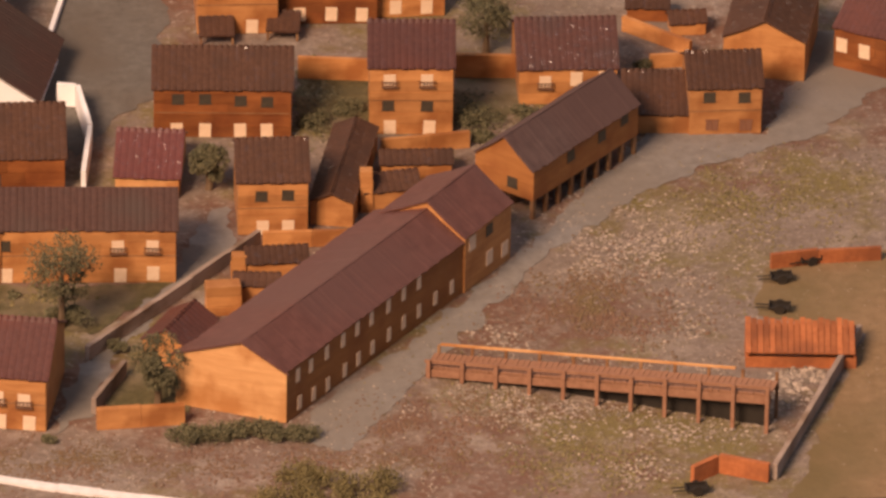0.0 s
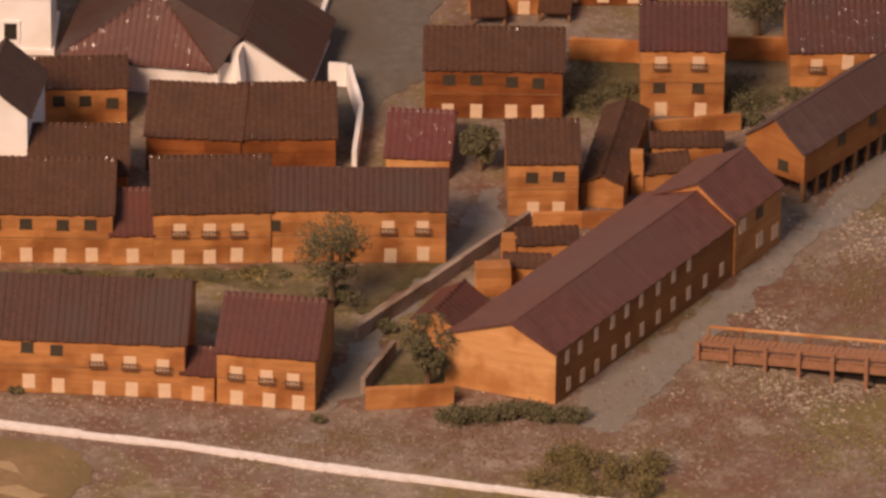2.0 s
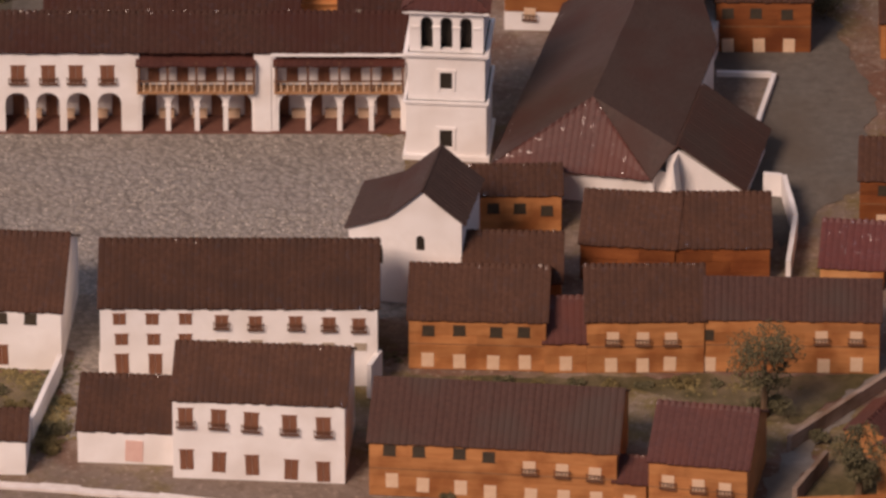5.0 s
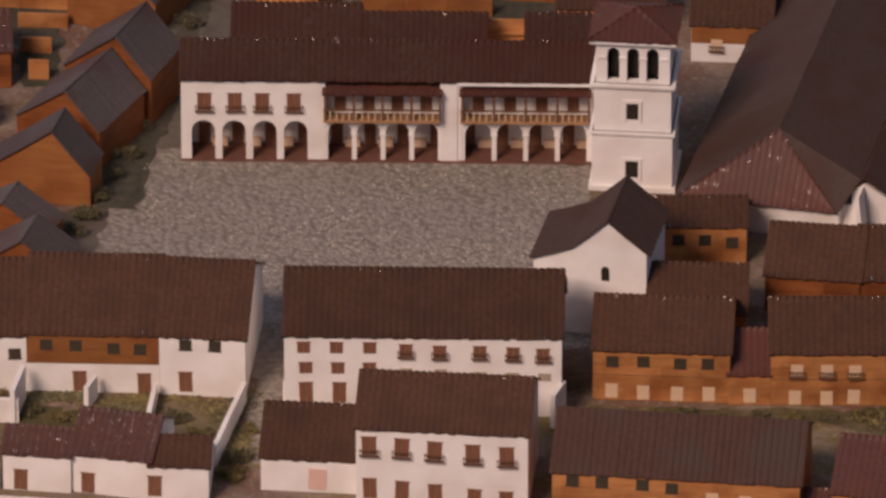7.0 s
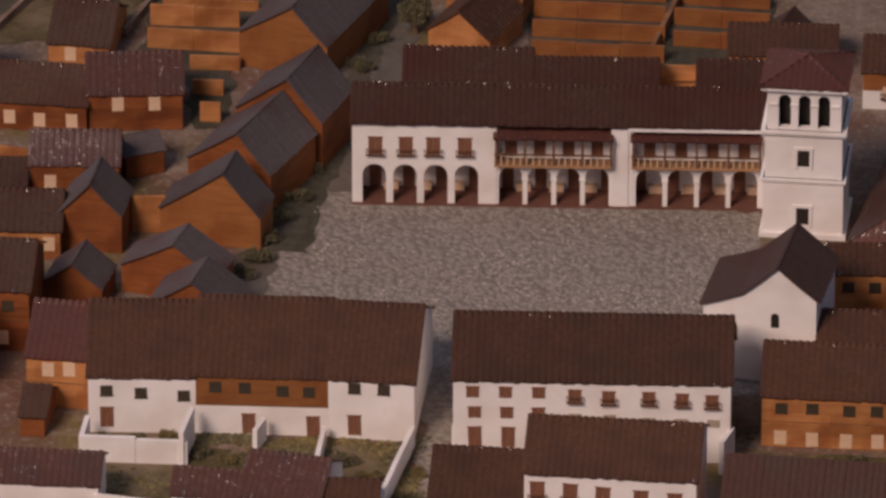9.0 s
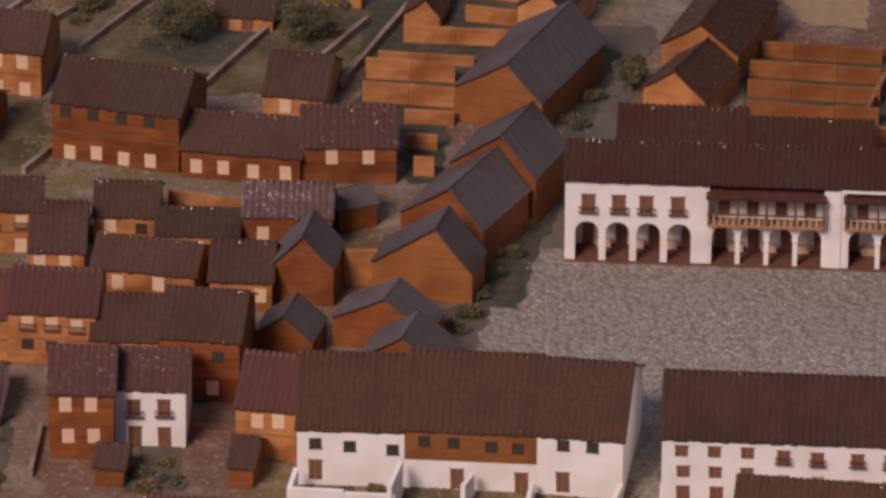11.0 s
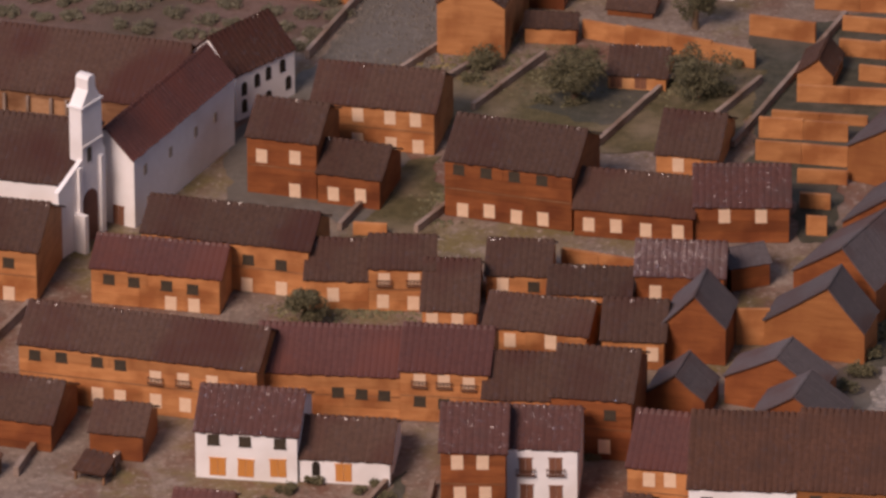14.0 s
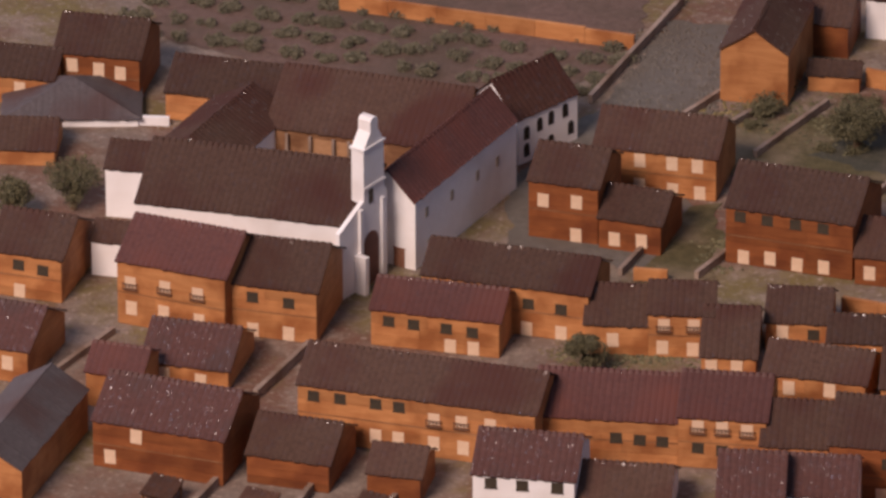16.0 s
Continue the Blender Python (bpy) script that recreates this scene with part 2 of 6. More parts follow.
# ---------- mesh helpers; lengths in town metres ----------


def mesh_of(bm, name, material):
    for v in bm.verts:
        v.co *= S
    me = bpy.data.meshes.new(name)
    bm.to_mesh(me)
    bm.free()
    me.materials.append(M[material])
    return me


def part(name, bm, material, parent, label=""):
    ob = new(name, mesh_of(bm, name, material) if not isinstance(bm, bpy.types.Mesh) else bm)
    ob.parent = parent
    if label:
        ob["label"] = label
    return ob


def thing(name, x, y, yaw, label, category, group="", kind="", z=0.0):
    ob = new(name)
    ob.empty_display_size = 0.01
    ob.matrix_world = pose(x * S, y * S, z * S, 0, 0, yaw)
    return tagged(ob, label, category, group, kind)


def box(bm, x0, y0, z0, x1, y1, z1):
    vs = [bm.verts.new((x, y, z)) for z in (z0, z1) for x, y in ((x0, y0), (x1, y0), (x1, y1), (x0, y1))]
    for f in ((3, 2, 1, 0), (4, 5, 6, 7), (0, 1, 5, 4), (1, 2, 6, 5), (2, 3, 7, 6), (3, 0, 4, 7)):
        bm.faces.new([vs[i] for i in f])
    return vs


def boxes(*bs):
    bm = bmesh.new()
    for b in bs:
        box(bm, *b)
    return bm


def prism(bm, pts, lo, hi, axis="y"):
    """Extrude the outline pts, given as (a, z), from lo to hi along an axis."""
    put = (lambda a, z, q: (a, q, z)) if axis == "y" else (lambda a, z, q: (q, a, z))
    f = [bm.verts.new(put(a, z, lo)) for a, z in pts]
    b = [bm.verts.new(put(a, z, hi)) for a, z in pts]
    n = len(pts)
    faces = [bm.faces.new(f), bm.faces.new(b[::-1])]
    faces += [bm.faces.new((f[i], b[i], b[(i + 1) % n], f[(i + 1) % n])) for i in range(n)]
    return faces


def recalc(bm):
    bmesh.ops.recalc_face_normals(bm, faces=bm.faces[:])
    return bm


RND = random.Random(7)


def tile_slope(bm, eave, along, length, up, top_cut=(0.0, 0.0), pitch=0.62, amp=0.075):
    """One roof slope from an eave up to a ridge: a solid sheet of half-round tile rows, slightly sagging and uneven."""
    eave, along, up = Vector(eave), Vector(along), Vector(up)
    nrm = along.cross(up).normalized()
    n = max(2, round(length / pitch))
    step = length / n
    cols = []
    for i in range(n):
        drop, lift = RND.uniform(-0.06, 0.06), RND.uniform(-0.012, 0.02)
        for u, v in ((0.0, 0.0), (0.2, 0.75), (0.5, 1.0), (0.8, 0.75)):
            cols.append(((i + u) * step, v * amp + (lift if v else 0.0), drop if v else 0.0))
    cols.append((length, 0.0, 0.0))
    phase = RND.uniform(0, 50)
    top, low = [], []
    for c, v, drop in cols:
        s = 1.0
        if c < top_cut[0]:
            s = c / top_cut[0]
        if length - c < top_cut[1]:
            s = min(s, (length - c) / top_cut[1])
        s = max(s, 0.004)
        line, under = [], []
        for k in (0.0, 0.1, 0.5, 0.92, 1.0):
            p = eave + along * c + up * (k * s)
            if k == 0.0:
                p = p + up * (drop / up.length)
            sag = 0.05 * noise.noise(Vector((c * 0.25 + phase, k * 2.0, 0))) - (0.05 if k == 0.5 else 0.0)
            swell = {0.0: 1.0, 0.1: 0.4, 0.5: 0.3, 0.92: 0.4, 1.0: 2.0}[k] if amp > 0.06 else 1.0
            line.append(bm.verts.new(p + nrm * (v * swell + sag)))
            under.append(bm.verts.new(p + nrm * (sag - 0.13)))
        top.append(line)
        low.append(under)
    for i in range(len(top) - 1):
        for k in range(4):
            bm.faces.new((top[i][k], top[i + 1][k], top[i + 1][k + 1], top[i][k + 1]))
            bm.faces.new((low[i][k + 1], low[i + 1][k + 1], low[i + 1][k], low[i][k]))
        bm.faces.new((low[i][0], low[i + 1][0], top[i + 1][0], top[i][0]))
        bm.faces.new((top[i][4], top[i + 1][4], low[i + 1][4], low[i][4]))
    for i, flip in ((0, 1), (len(top) - 1, 0)):
        for k in range(4):
            f = (low[i][k], low[i][k + 1], top[i][k + 1], top[i][k])
            bm.faces.new(f[::-1] if flip else f)


PLAIN = {"dusk": 0.006, "slate": 0.012, "weathered": 0.004, "dark": 0.05, "smoke": 0.05}


def slope(name, material, parent, *args):
    bm = bmesh.new()
    tile_slope(bm, *args, amp=PLAIN.get(material, 0.09))
    return part(name, bm, material, parent)


def add_roof(t, w, dep, h, rise, axis, material, over=0.14, ridge=0.5):
    smooth = material in PLAIN and material != "dark"
    if axis == "x":
        half, length = dep / 2, w + 0.5
        k = rise / half
        u = Vector((0, half + over, rise + over * k))
        slope("roof_slope", material, t, (-0.25, -over, h - over * k), (1, 0, 0), length, u * (1.0 if smooth else 1 + 0.13 / u.length))
        slope("roof_slope", material, t, (w + 0.25, dep + over, h - over * k), (-1, 0, 0), length, (0, -u[1], u[2]))
        if smooth:
            part("ridge_cap", boxes((-0.2, half - 0.1, h + rise - 0.12, w + 0.2, half + 0.1, h + rise + 0.03)), material, t)
    else:
        m, length = w * ridge, dep + 0.5
        ka, kb = rise / m, rise / (w - m)
        slope("roof_slope", material, t, (-over, dep + 0.25, h - over * ka), (0, -1, 0), length, (m + over, 0, rise + over * ka))
        slope("roof_slope", material, t, (w + over, -0.25, h - over * kb), (0, 1, 0), length, (m - w - over, 0, rise + over * kb))
        part("ridge_cap", boxes((m - 0.1, -0.2, h + rise - 0.12, m + 0.1, dep + 0.2, h + rise + 0.03)), material, t)


def roof_sheet(t, name, material, rim):
    """A broad roof plane, folded slightly along its hips, with a solid edge."""
    bm = bmesh.new()
    top = [bm.verts.new(p) for p in rim]
    low = [bm.verts.new((x, y, z - 0.18)) for x, y, z in rim]
    n = len(rim)
    for i in range(n - 2):
        bm.faces.new((top[n - 1], top[i], top[i + 1]))
        bm.faces.new((low[n - 1], low[i + 1], low[i]))
    for i in range(n):
        j = (i + 1) % n
        bm.faces.new((top[i], low[i], low[j], top[j]))
    return part(name, recalc(bm), material, t)


def body_mesh(w, dep, h, rise, axis, z0=0.0, ridge=0.5):
    bm = bmesh.new()
    if axis == "x":
        prism(bm, [(0, z0), (dep, z0), (dep, h - 0.22), (dep / 2, h + rise - 0.26), (0, h - 0.22)], 0, w, "x")
    else:
        prism(bm, [(0, z0), (w, z0), (w, h - 0.22), (w * ridge, h + rise - 0.26), (0, h - 0.22)], 0, dep, "y")
    return recalc(bm)


# openings: name, width, height, material, railing width, label
OPEN = {
    "d": ("window", 1.12, 1.0, "glass", 0, ""),
    "l": ("door", 1.12, 1.45, "cream", 0, "pale cream card door"),
    "b": ("window", 1.12, 1.2, "cream", 1.5, "pale cream window with a small balcony"),
    "B": ("window", 1.3, 1.75, "shutter", 1.75, "brown shuttered window with a balcony"),
    "C": ("window", 1.2, 1.6, "shutter", 1.7, "brown shuttered window with a balcony"),
    "m": ("window", 1.15, 1.15, "shutter", 1.5, "brown shuttered window with a small balcony"),
    "n": ("window", 0.62, 1.35, "cream", 0, "narrow pale window"),
    "w": ("window", 0.6, 1.05, "sage", 0, ""),
    "s": ("window", 1.15, 1.05, "shutter", 0, "brown shutter"),
    "g": ("window", 1.15, 0.75, "sage", 0, "grey blind panel"),
    "D": ("door", 1.2, 1.95, "shutter", 0, "brown plank door"),
    "o": ("door", 1.5, 1.75, "ochre", 0, "ochre plank door"),
    "p": ("door", 1.6, 2.1, "pink", 0, "faded pink door"),
    "k": ("window", 0.75, 1.45, "black", 0, ""),
    "a": ("doorway", 2.3, 2.6, "black", 0, ""),
}
MADE = {}


def opening(kind, x, z, parent, turn=0, ox=0.0):
    name, w, h, material, rail, label = OPEN[kind]
    if kind not in MADE:
        bm = boxes((-w / 2, -0.06, -h / 2, w / 2, 0.05, h / 2))
        if kind in "BsDCom":
            bm = boxes((-w / 2, -0.06, -h / 2, -0.02, 0.05, h / 2), (0.02, -0.06, -h / 2, w / 2, 0.05, h / 2),
                       (-w / 2 - 0.08, -0.09, h / 2, w / 2 + 0.08, 0.05, h / 2 + 0.09))
        if kind == "d":
            box(bm, -w / 2 - 0.06, -0.09, -h / 2 - 0.1, w / 2 + 0.06, 0.02, -h / 2)
        if kind in "ka":
            n = 8
            pts = [(-w / 2, -h / 2), (w / 2, -h / 2)] + [(w / 2 * math.cos(a), h / 2 - w / 2 + w / 2 * math.sin(a)) for a in [math.pi * i / n for i in range(n + 1)]]
            bm.free()
            bm = bmesh.new()
            prism(bm, pts, -0.05, 0.05)
            recalc(bm)
        MADE[kind] = mesh_of(bm, name, material)
        if rail:
            r = rail / 2
            z1, z0 = -h / 2 + 0.5, -h / 2 - 0.14
            bs = [(-r, -0.34, z0, r, -0.02, z0 + 0.07), (-r, -0.34, z1, r, -0.28, z1 + 0.07), (-r, -0.28, z1, -r + 0.06, -0.02, z1 + 0.06), (r - 0.06, -0.28, z1, r, -0.02, z1 + 0.06)]
            n = 5
            for i in range(n):
                q = -r + 0.05 + (rail - 0.1) * i / (n - 1)
                bs.append((q - 0.035, -0.33, z0 + 0.07, q + 0.035, -0.28, z1))
            MADE[kind + "r"] = mesh_of(boxes(*bs), "railing", "rail")
    m = pose(ox * S, 0, 0, 0, 0, 90) if turn else Matrix()
    z = max(z, h / 2 + 0.03)
    m = m @ Matrix.Translation((x * S, 0, z * S))
    ob = part(name, MADE[kind], None, parent, label)
    ob.matrix_local = m @ pose(0, 0, 0, 0, RND.uniform(-2, 2), 0)
    if rail:
        part("railing", MADE[kind + "r"], None, ob, "dark wooden railing")


WALLTEXT = {"amber": "amber brown wooden", "darkwood": "dark wooden", "palewood": "pale wooden", "wood": "honey brown wooden", "redwood": "red stained wooden", "plaster": "white plastered", "halfwood": "half timbered white"}
ROOFTEXT = {"umber": "dark umber tiled roof", "dusk": "smooth dusky brown roof", "smoke": "smooth smoky brown roof", "weathered": "smooth weathered brown roof", "brown": "brown tiled roof", "dark": "dark brown tiled roof", "red": "red brown tiled roof", "drab": "drab brown tiled roof", "crimson": "glossy crimson tiled roof", "gloss": "glittering glazed tile roof", "slate": "grey brown tiled roof", "tile": "glossy reddish tiled roof"}


def clapboards(t, w, h, wall):
    """Broad planks along the front wall, each a little proud and uneven."""
    n = max(2, round(h / 1.15))
    top = h - 0.35
    for i in range(n):
        cuts = [0.01, w - 0.01] if w < 8 else [0.01, w * RND.uniform(0.35, 0.65), w - 0.01]
        for a, b in zip(cuts, cuts[1:]):
            z0 = top * i / n
            part("board", boxes((a, -RND.uniform(0.012, 0.045), z0 + 0.02, b - 0.03, 0.02, top * (i + 1) / n - RND.uniform(0.02, 0.06))), wall, t)


def house(x, y, yaw, w, dep, h, rise, axis, wall, roof, front=None, side=None, label="", name="house", z0=0.0, ridge=0.5):
    size = "two storey" if h > 4.4 else "low"
    t = thing(name, x, y, yaw, label or f"{size} {WALLTEXT[wall]} model house with {ROOFTEXT[roof]}", "building" if name != "house" else "house", "model houses")
    if wall == "halfwood":
        part("wall", body_mesh(w, dep, h, rise, axis), "plaster", t)
        part("upper_cladding", boxes((0.02, -0.05, h * 0.52, w - 0.02, 0.1, h - 0.02)), "amber", t, "amber stained wooden cladding")
    else:
        part("wall", body_mesh(w, dep, h, rise, axis, z0, ridge), wall, t)
    add_roof(t, w, dep, h, rise, axis, roof, ridge=ridge)
    if wall in ("wood", "redwood", "palewood", "amber") and axis == "x" and h > 2.3:
        clapboards(t, w, h, wall)
    if wall != "plaster" and h > 4.4 and axis == "x":
        part("floor_band", boxes((-0.02, -0.05, h * 0.5, w + 0.02, 0.02, h * 0.5 + 0.1)), "darkwood", t)
    for kind, ps in (front or {}).items():
        for a, z in ps:
            top = h - 0.3 - OPEN[kind][2] / 2 if axis == "x" else 99
            opening(kind, a, min(z, top), t)
    for kind, ps in (side or {}).items():
        for a, z in ps:
            opening(kind, a, z, t, 1, w)
    return t


def stilt_house(x, y, yaw, w, dep, h, rise, axis, wall, roof, front=None, side=None, ridge=0.5):
    t = house(x, y, yaw, w, dep, h, rise, axis, wall, roof, front, side, "long wooden house raised on stilts, grey brown roof", "stilt_house", z0=2.0, ridge=ridge)
    n = 9
    for i in range(n):
        q = 0.3 + (dep - 0.6) * i / (n - 1)
        part("stilt", boxes((w - 0.45, q - 0.2, 0, w - 0.05, q + 0.2, 2.02)), "darkwood", t)
    for q in (0.3, w * 0.45):
        part("stilt", boxes((q - 0.2, 0.05, 0, q + 0.2, 0.45, 2.02)), "darkwood", t)
    part("back_wall", boxes((0.3, 1.0, 0, w * 0.5, dep - 0.3, 2.02)), "darkwood", t)


WALLS = {"rust": "rust orange boarded wall", "amber": "amber brown wooden terrace wall", "redwood": "red stained wooden terrace wall", "wood": "honey brown wooden garden wall", "plaster": "low white plastered wall", "darkwood": "dark wooden garden wall", "greywood": "greyed wooden plank wall"}


def wall_run(name, x0, y0, x1, y1, h, th, material):
    L = math.hypot(x1 - x0, y1 - y0)
    yaw = math.degrees(math.atan2(y1 - y0, x1 - x0))
    t = thing(name, x0, y0, yaw, WALLS[material], "wall", "garden walls")
    n = max(1, round(L / 5))
    for i in range(n):
        a, b = L * i / n, L * (i + 1) / n
        hh = h * RND.uniform(0.94, 1.06)
        part("panel", boxes((a, 0, 0, b - 0.03, th, hh)), material, t)
    return t


PATCHTEXT = {"cobble": "grey cobbled paving", "asphaltgrey": "plain grey street surface", "grass": "dry brownish grass yard", "moss_shade": "dark mossy ground, with the verge's shade in its tone", "darkstreet": "dark trodden street surface", "lawn": "ochre green meadow", "soil": "dark ploughed soil", "sand": "pale sandy streak", "rough": "rough brown and green turf", "pale": "pale trodden earth"}


def patch(name, pts, z, material, ragged=0.9):
    """A thin sheet of ground with a ragged edge."""
    rim = []
    for (x0, y0), (x1, y1) in zip(pts, pts[1:] + pts[:1]):
        n = max(1, round(math.hypot(x1 - x0, y1 - y0) / 0.8))
        for i in range(n):
            x, y = x0 + (x1 - x0) * i / n, y0 + (y1 - y0) * i / n
            o = noise.noise_vector(Vector((x * 0.45, y * 0.45, z * 30))) * ragged + noise.noise_vector(Vector((x * 1.3, y * 1.3, z * 30))) * ragged * 0.5
            rim.append(Vector((x + o.x, y + o.y, z)))
    bm = bmesh.new()
    vs = [bm.verts.new(p) for p in rim]
    for tri in geometry.tessellate_polygon([rim]):
        a, b, c = (rim[i] for i in tri)
        q = (b - a).cross(c - a).z
        if abs(q) > 1e-9:
            bm.faces.new([vs[i] for i in (tri if q > 0 else tri[::-1])])
    ob = new(name, mesh_of(bm, name, material))
    return tagged(ob, PATCHTEXT[material], "ground", kind="structure")


def clump(bm, c, r, rnd, n, size):
    for _ in range(n):
        d = Vector((rnd.gauss(0, 1), rnd.gauss(0, 1), rnd.gauss(0, 1))).normalized() * (r * rnd.uniform(0.45, 1.05))
        p = Vector(c) + Vector((d.x, d.y, d.z * 0.8))
        if p.z < 0.05:
            p.z = 0.05
        s = size * rnd.uniform(0.6, 1.3)
        q = Euler((rnd.uniform(0, 6.3), rnd.uniform(0, 6.3), rnd.uniform(0, 6.3))).to_matrix()
        vs = [bm.verts.new(p + q @ Vector(v) * s) for v in ((1, 0, 0), (-0.5, 0.8, 0), (-0.5, -0.8, 0), (0, 0, 0.8))]
        for f in ((0, 1, 2), (0, 1, 3), (1, 2, 3), (2, 0, 3)):
            bm.faces.new([vs[i] for i in f])


def tree(x, y, h, r):
    rnd = random.Random(int(x * 13 + y * 7))
    t = thing("tree", x, y, rnd.uniform(0, 360), "small model tree with sparse olive green foliage", "tree", "trees")
    bm = bmesh.new()
    n = 7
    rings = []
    for k in range(5):
        z, rad = h * 0.6 * k / 4, 0.4 * (1 - 0.16 * k)
        rings.append([bm.verts.new((rad * math.cos(6.2832 * i / n) + 0.08 * math.sin(k * 2), rad * math.sin(6.2832 * i / n), z)) for i in range(n)])
    for a, b in zip(rings, rings[1:]):
        for i in range(n):
            bm.faces.new((a[i], a[(i + 1) % n], b[(i + 1) % n], b[i]))
    tips = []
    for i in range(6):
        a = i * 1.05 + rnd.uniform(-0.3, 0.3)
        z0 = h * rnd.uniform(0.3, 0.55)
        tip = Vector((math.cos(a) * r * 0.6, math.sin(a) * r * 0.6, z0 + h * rnd.uniform(0.12, 0.3)))
        tips.append(tip)
        b = Vector((0, 0, z0))
        d = [bm.verts.new(b + Vector(v) * 0.12) for v in ((1, 0, 0), (-0.5, 0.87, 0), (-0.5, -0.87, 0))] + [bm.verts.new(tip)]
        for f in ((0, 1, 3), (1, 2, 3), (2, 0, 3)):
            bm.faces.new([d[j] for j in f])
    part("trunk", recalc(bm), "bark", t)
    bm = bmesh.new()
    for tip in tips:
        clump(bm, tip, r * rnd.uniform(0.35, 0.5), rnd, 230, 0.13)
    for _ in range(9):
        a, q = rnd.uniform(0, 6.28), math.sqrt(rnd.random()) * r * 0.55
        clump(bm, (math.cos(a) * q, math.sin(a) * q, h * rnd.uniform(0.28, 0.88)), r * rnd.uniform(0.28, 0.48), rnd, 230, 0.13)
    part("crown", bm, "leaf", t)


TONES = {"": ("leaf", "low dark green bush on the ground"), "yellow": ("leaf_yellow", "yellowish dry bush on the ground"), "crop": ("crop", "grey green crop plant in a ploughed row")}


def bush(x, y, h, r, tone=""):
    rnd = random.Random(int(x * 17 + y * 5))
    t = thing("bush" if tone != "crop" else "crop_plant", x, y, 0, TONES[tone][1], "bush" if tone != "crop" else "plant", "bushes" if tone != "crop" else "crop rows")
    bm = bmesh.new()
    for _ in range(5 if r < 1.5 else 10):
        a, q = rnd.uniform(0, 6.28), r * 0.7 * math.sqrt(rnd.random())
        clump(bm, (math.cos(a) * q, math.sin(a) * q * 0.8, h * 0.3), min(h * 0.6, r * 0.5) * rnd.uniform(0.6, 1.2), rnd, 80, 0.13)
    part("foliage", bm, TONES[tone][0], t)


def hip_house(x, y, yaw, w, dep, h, rise, wall, roof, label):
    t = thing("house", x, y, yaw, label, "house", "model houses")
    part("wall", boxes((0, 0, 0, w, dep, h - 0.1)), wall, t)
    o = 0.4
    for p, a, L, q in (((-o, -o), (1, 0), w, dep), ((w + o, -o), (0, 1), dep, w), ((w + o, dep + o), (-1, 0), w, dep), ((-o, dep + o), (0, -1), dep, w)):
        L = L + 2 * o
        inw = Vector((-a[1], a[0], 0)) * (q / 2 + o) + Vector((0, 0, rise))
        slope("roof_slope", roof, t, (p[0], p[1], h), (a[0], a[1], 0), L, inw, (L / 2 - 0.02, L / 2 - 0.02))


def block(name, label, x, y, w, d, h, material):
    t = thing(name, x, y, RND.uniform(-6, 6), label, "masonry")
    n = max(2, round(h / 0.9))
    for i in range(n):
        o = RND.uniform(-0.08, 0.08)
        part("course", boxes((-w / 2 + o, -d / 2, h * i / n, w / 2 + o, d / 2, h * (i + 1) / n - 0.03)), material, t)


def cart(x, y, yaw):
    t = thing("cart", x, y, yaw, "small dark wooden cart on the ground", "cart", "carts")
    part("tray", boxes((0, 0, 0.45, 2.0, 1.0, 0.62), (0, 0, 0.62, 0.1, 1.0, 0.95), (1.9, 0, 0.62, 2.0, 1.0, 0.95), (0.1, 0.9, 0.62, 1.9, 1.0, 0.9)), "black", t)
    part("shaft", boxes((-1.2, 0.15, 0.5, 0, 0.25, 0.6)), "black", t)
    part("shaft", boxes((-1.2, 0.75, 0.5, 0, 0.85, 0.6)), "black", t)
    for yy in (-0.14, 1.02):
        bm = bmesh.new()
        prism(bm, [(1.0 + 0.5 * math.cos(6.2832 * i / 12), 0.5 + 0.5 * math.sin(6.2832 * i / 12)) for i in range(12)], yy, yy + 0.12)
        part("wheel", recalc(bm), "black", t)


# ---------- ground, plinth and gallery ----------
bm = bmesh.new()
GX0, GX1, GY0, GY1, GN = -200, 160, -75, 135, 2.0
nx, ny = int((GX1 - GX0) / GN), int((GY1 - GY0) / GN)
grid = [[bm.verts.new((GX0 + i * GN, GY0 + j * GN, -0.03 + 0.03 * noise.noise(Vector((i * 0.35, j * 0.35, 0))))) for i in range(nx + 1)] for j in range(ny + 1)]
for j in range(ny):
    for i in range(nx):
        bm.faces.new((grid[j][i], grid[j][i + 1], grid[j + 1][i + 1], grid[j + 1][i]))
tagged(new("ground", mesh_of(bm, "ground", "earth")), "dry brown earth of the town model", "ground", kind="structure")
tagged(new("plinth", mesh_of(boxes((GX0, GY0, -170, GX1, GY1, -0.4)), "plinth", "table")), "plain painted plinth under the town model", "plinth", kind="structure")

tagged(new("floor", mesh_of(boxes((-1260, -1300, -180, 900, 680, -170)), "floor", "gallery_floor")), "plain grey brown gallery floor", "floor", kind="structure")
tagged(new("wall_north", mesh_of(boxes((-900, 620, -180, 900, 650, 560)), "wall_north", "room")), "plain pale gallery wall", "wall", kind="structure")

tagged(new("wall_west", mesh_of(boxes((-1260, -1300, -180, -1225, 230, 560), (-1260, 650, -180, -1225, 680, 560), (-1260, 230, -180, -1225, 650, 250), (-1260, 230, 670, -1225, 650, 700), (-1260, 230, 560, -1225, 250, 700)), "wall_west", "room")), "plain pale gallery wall with a window opening", "wall", kind="structure")

# ---------- things ----------

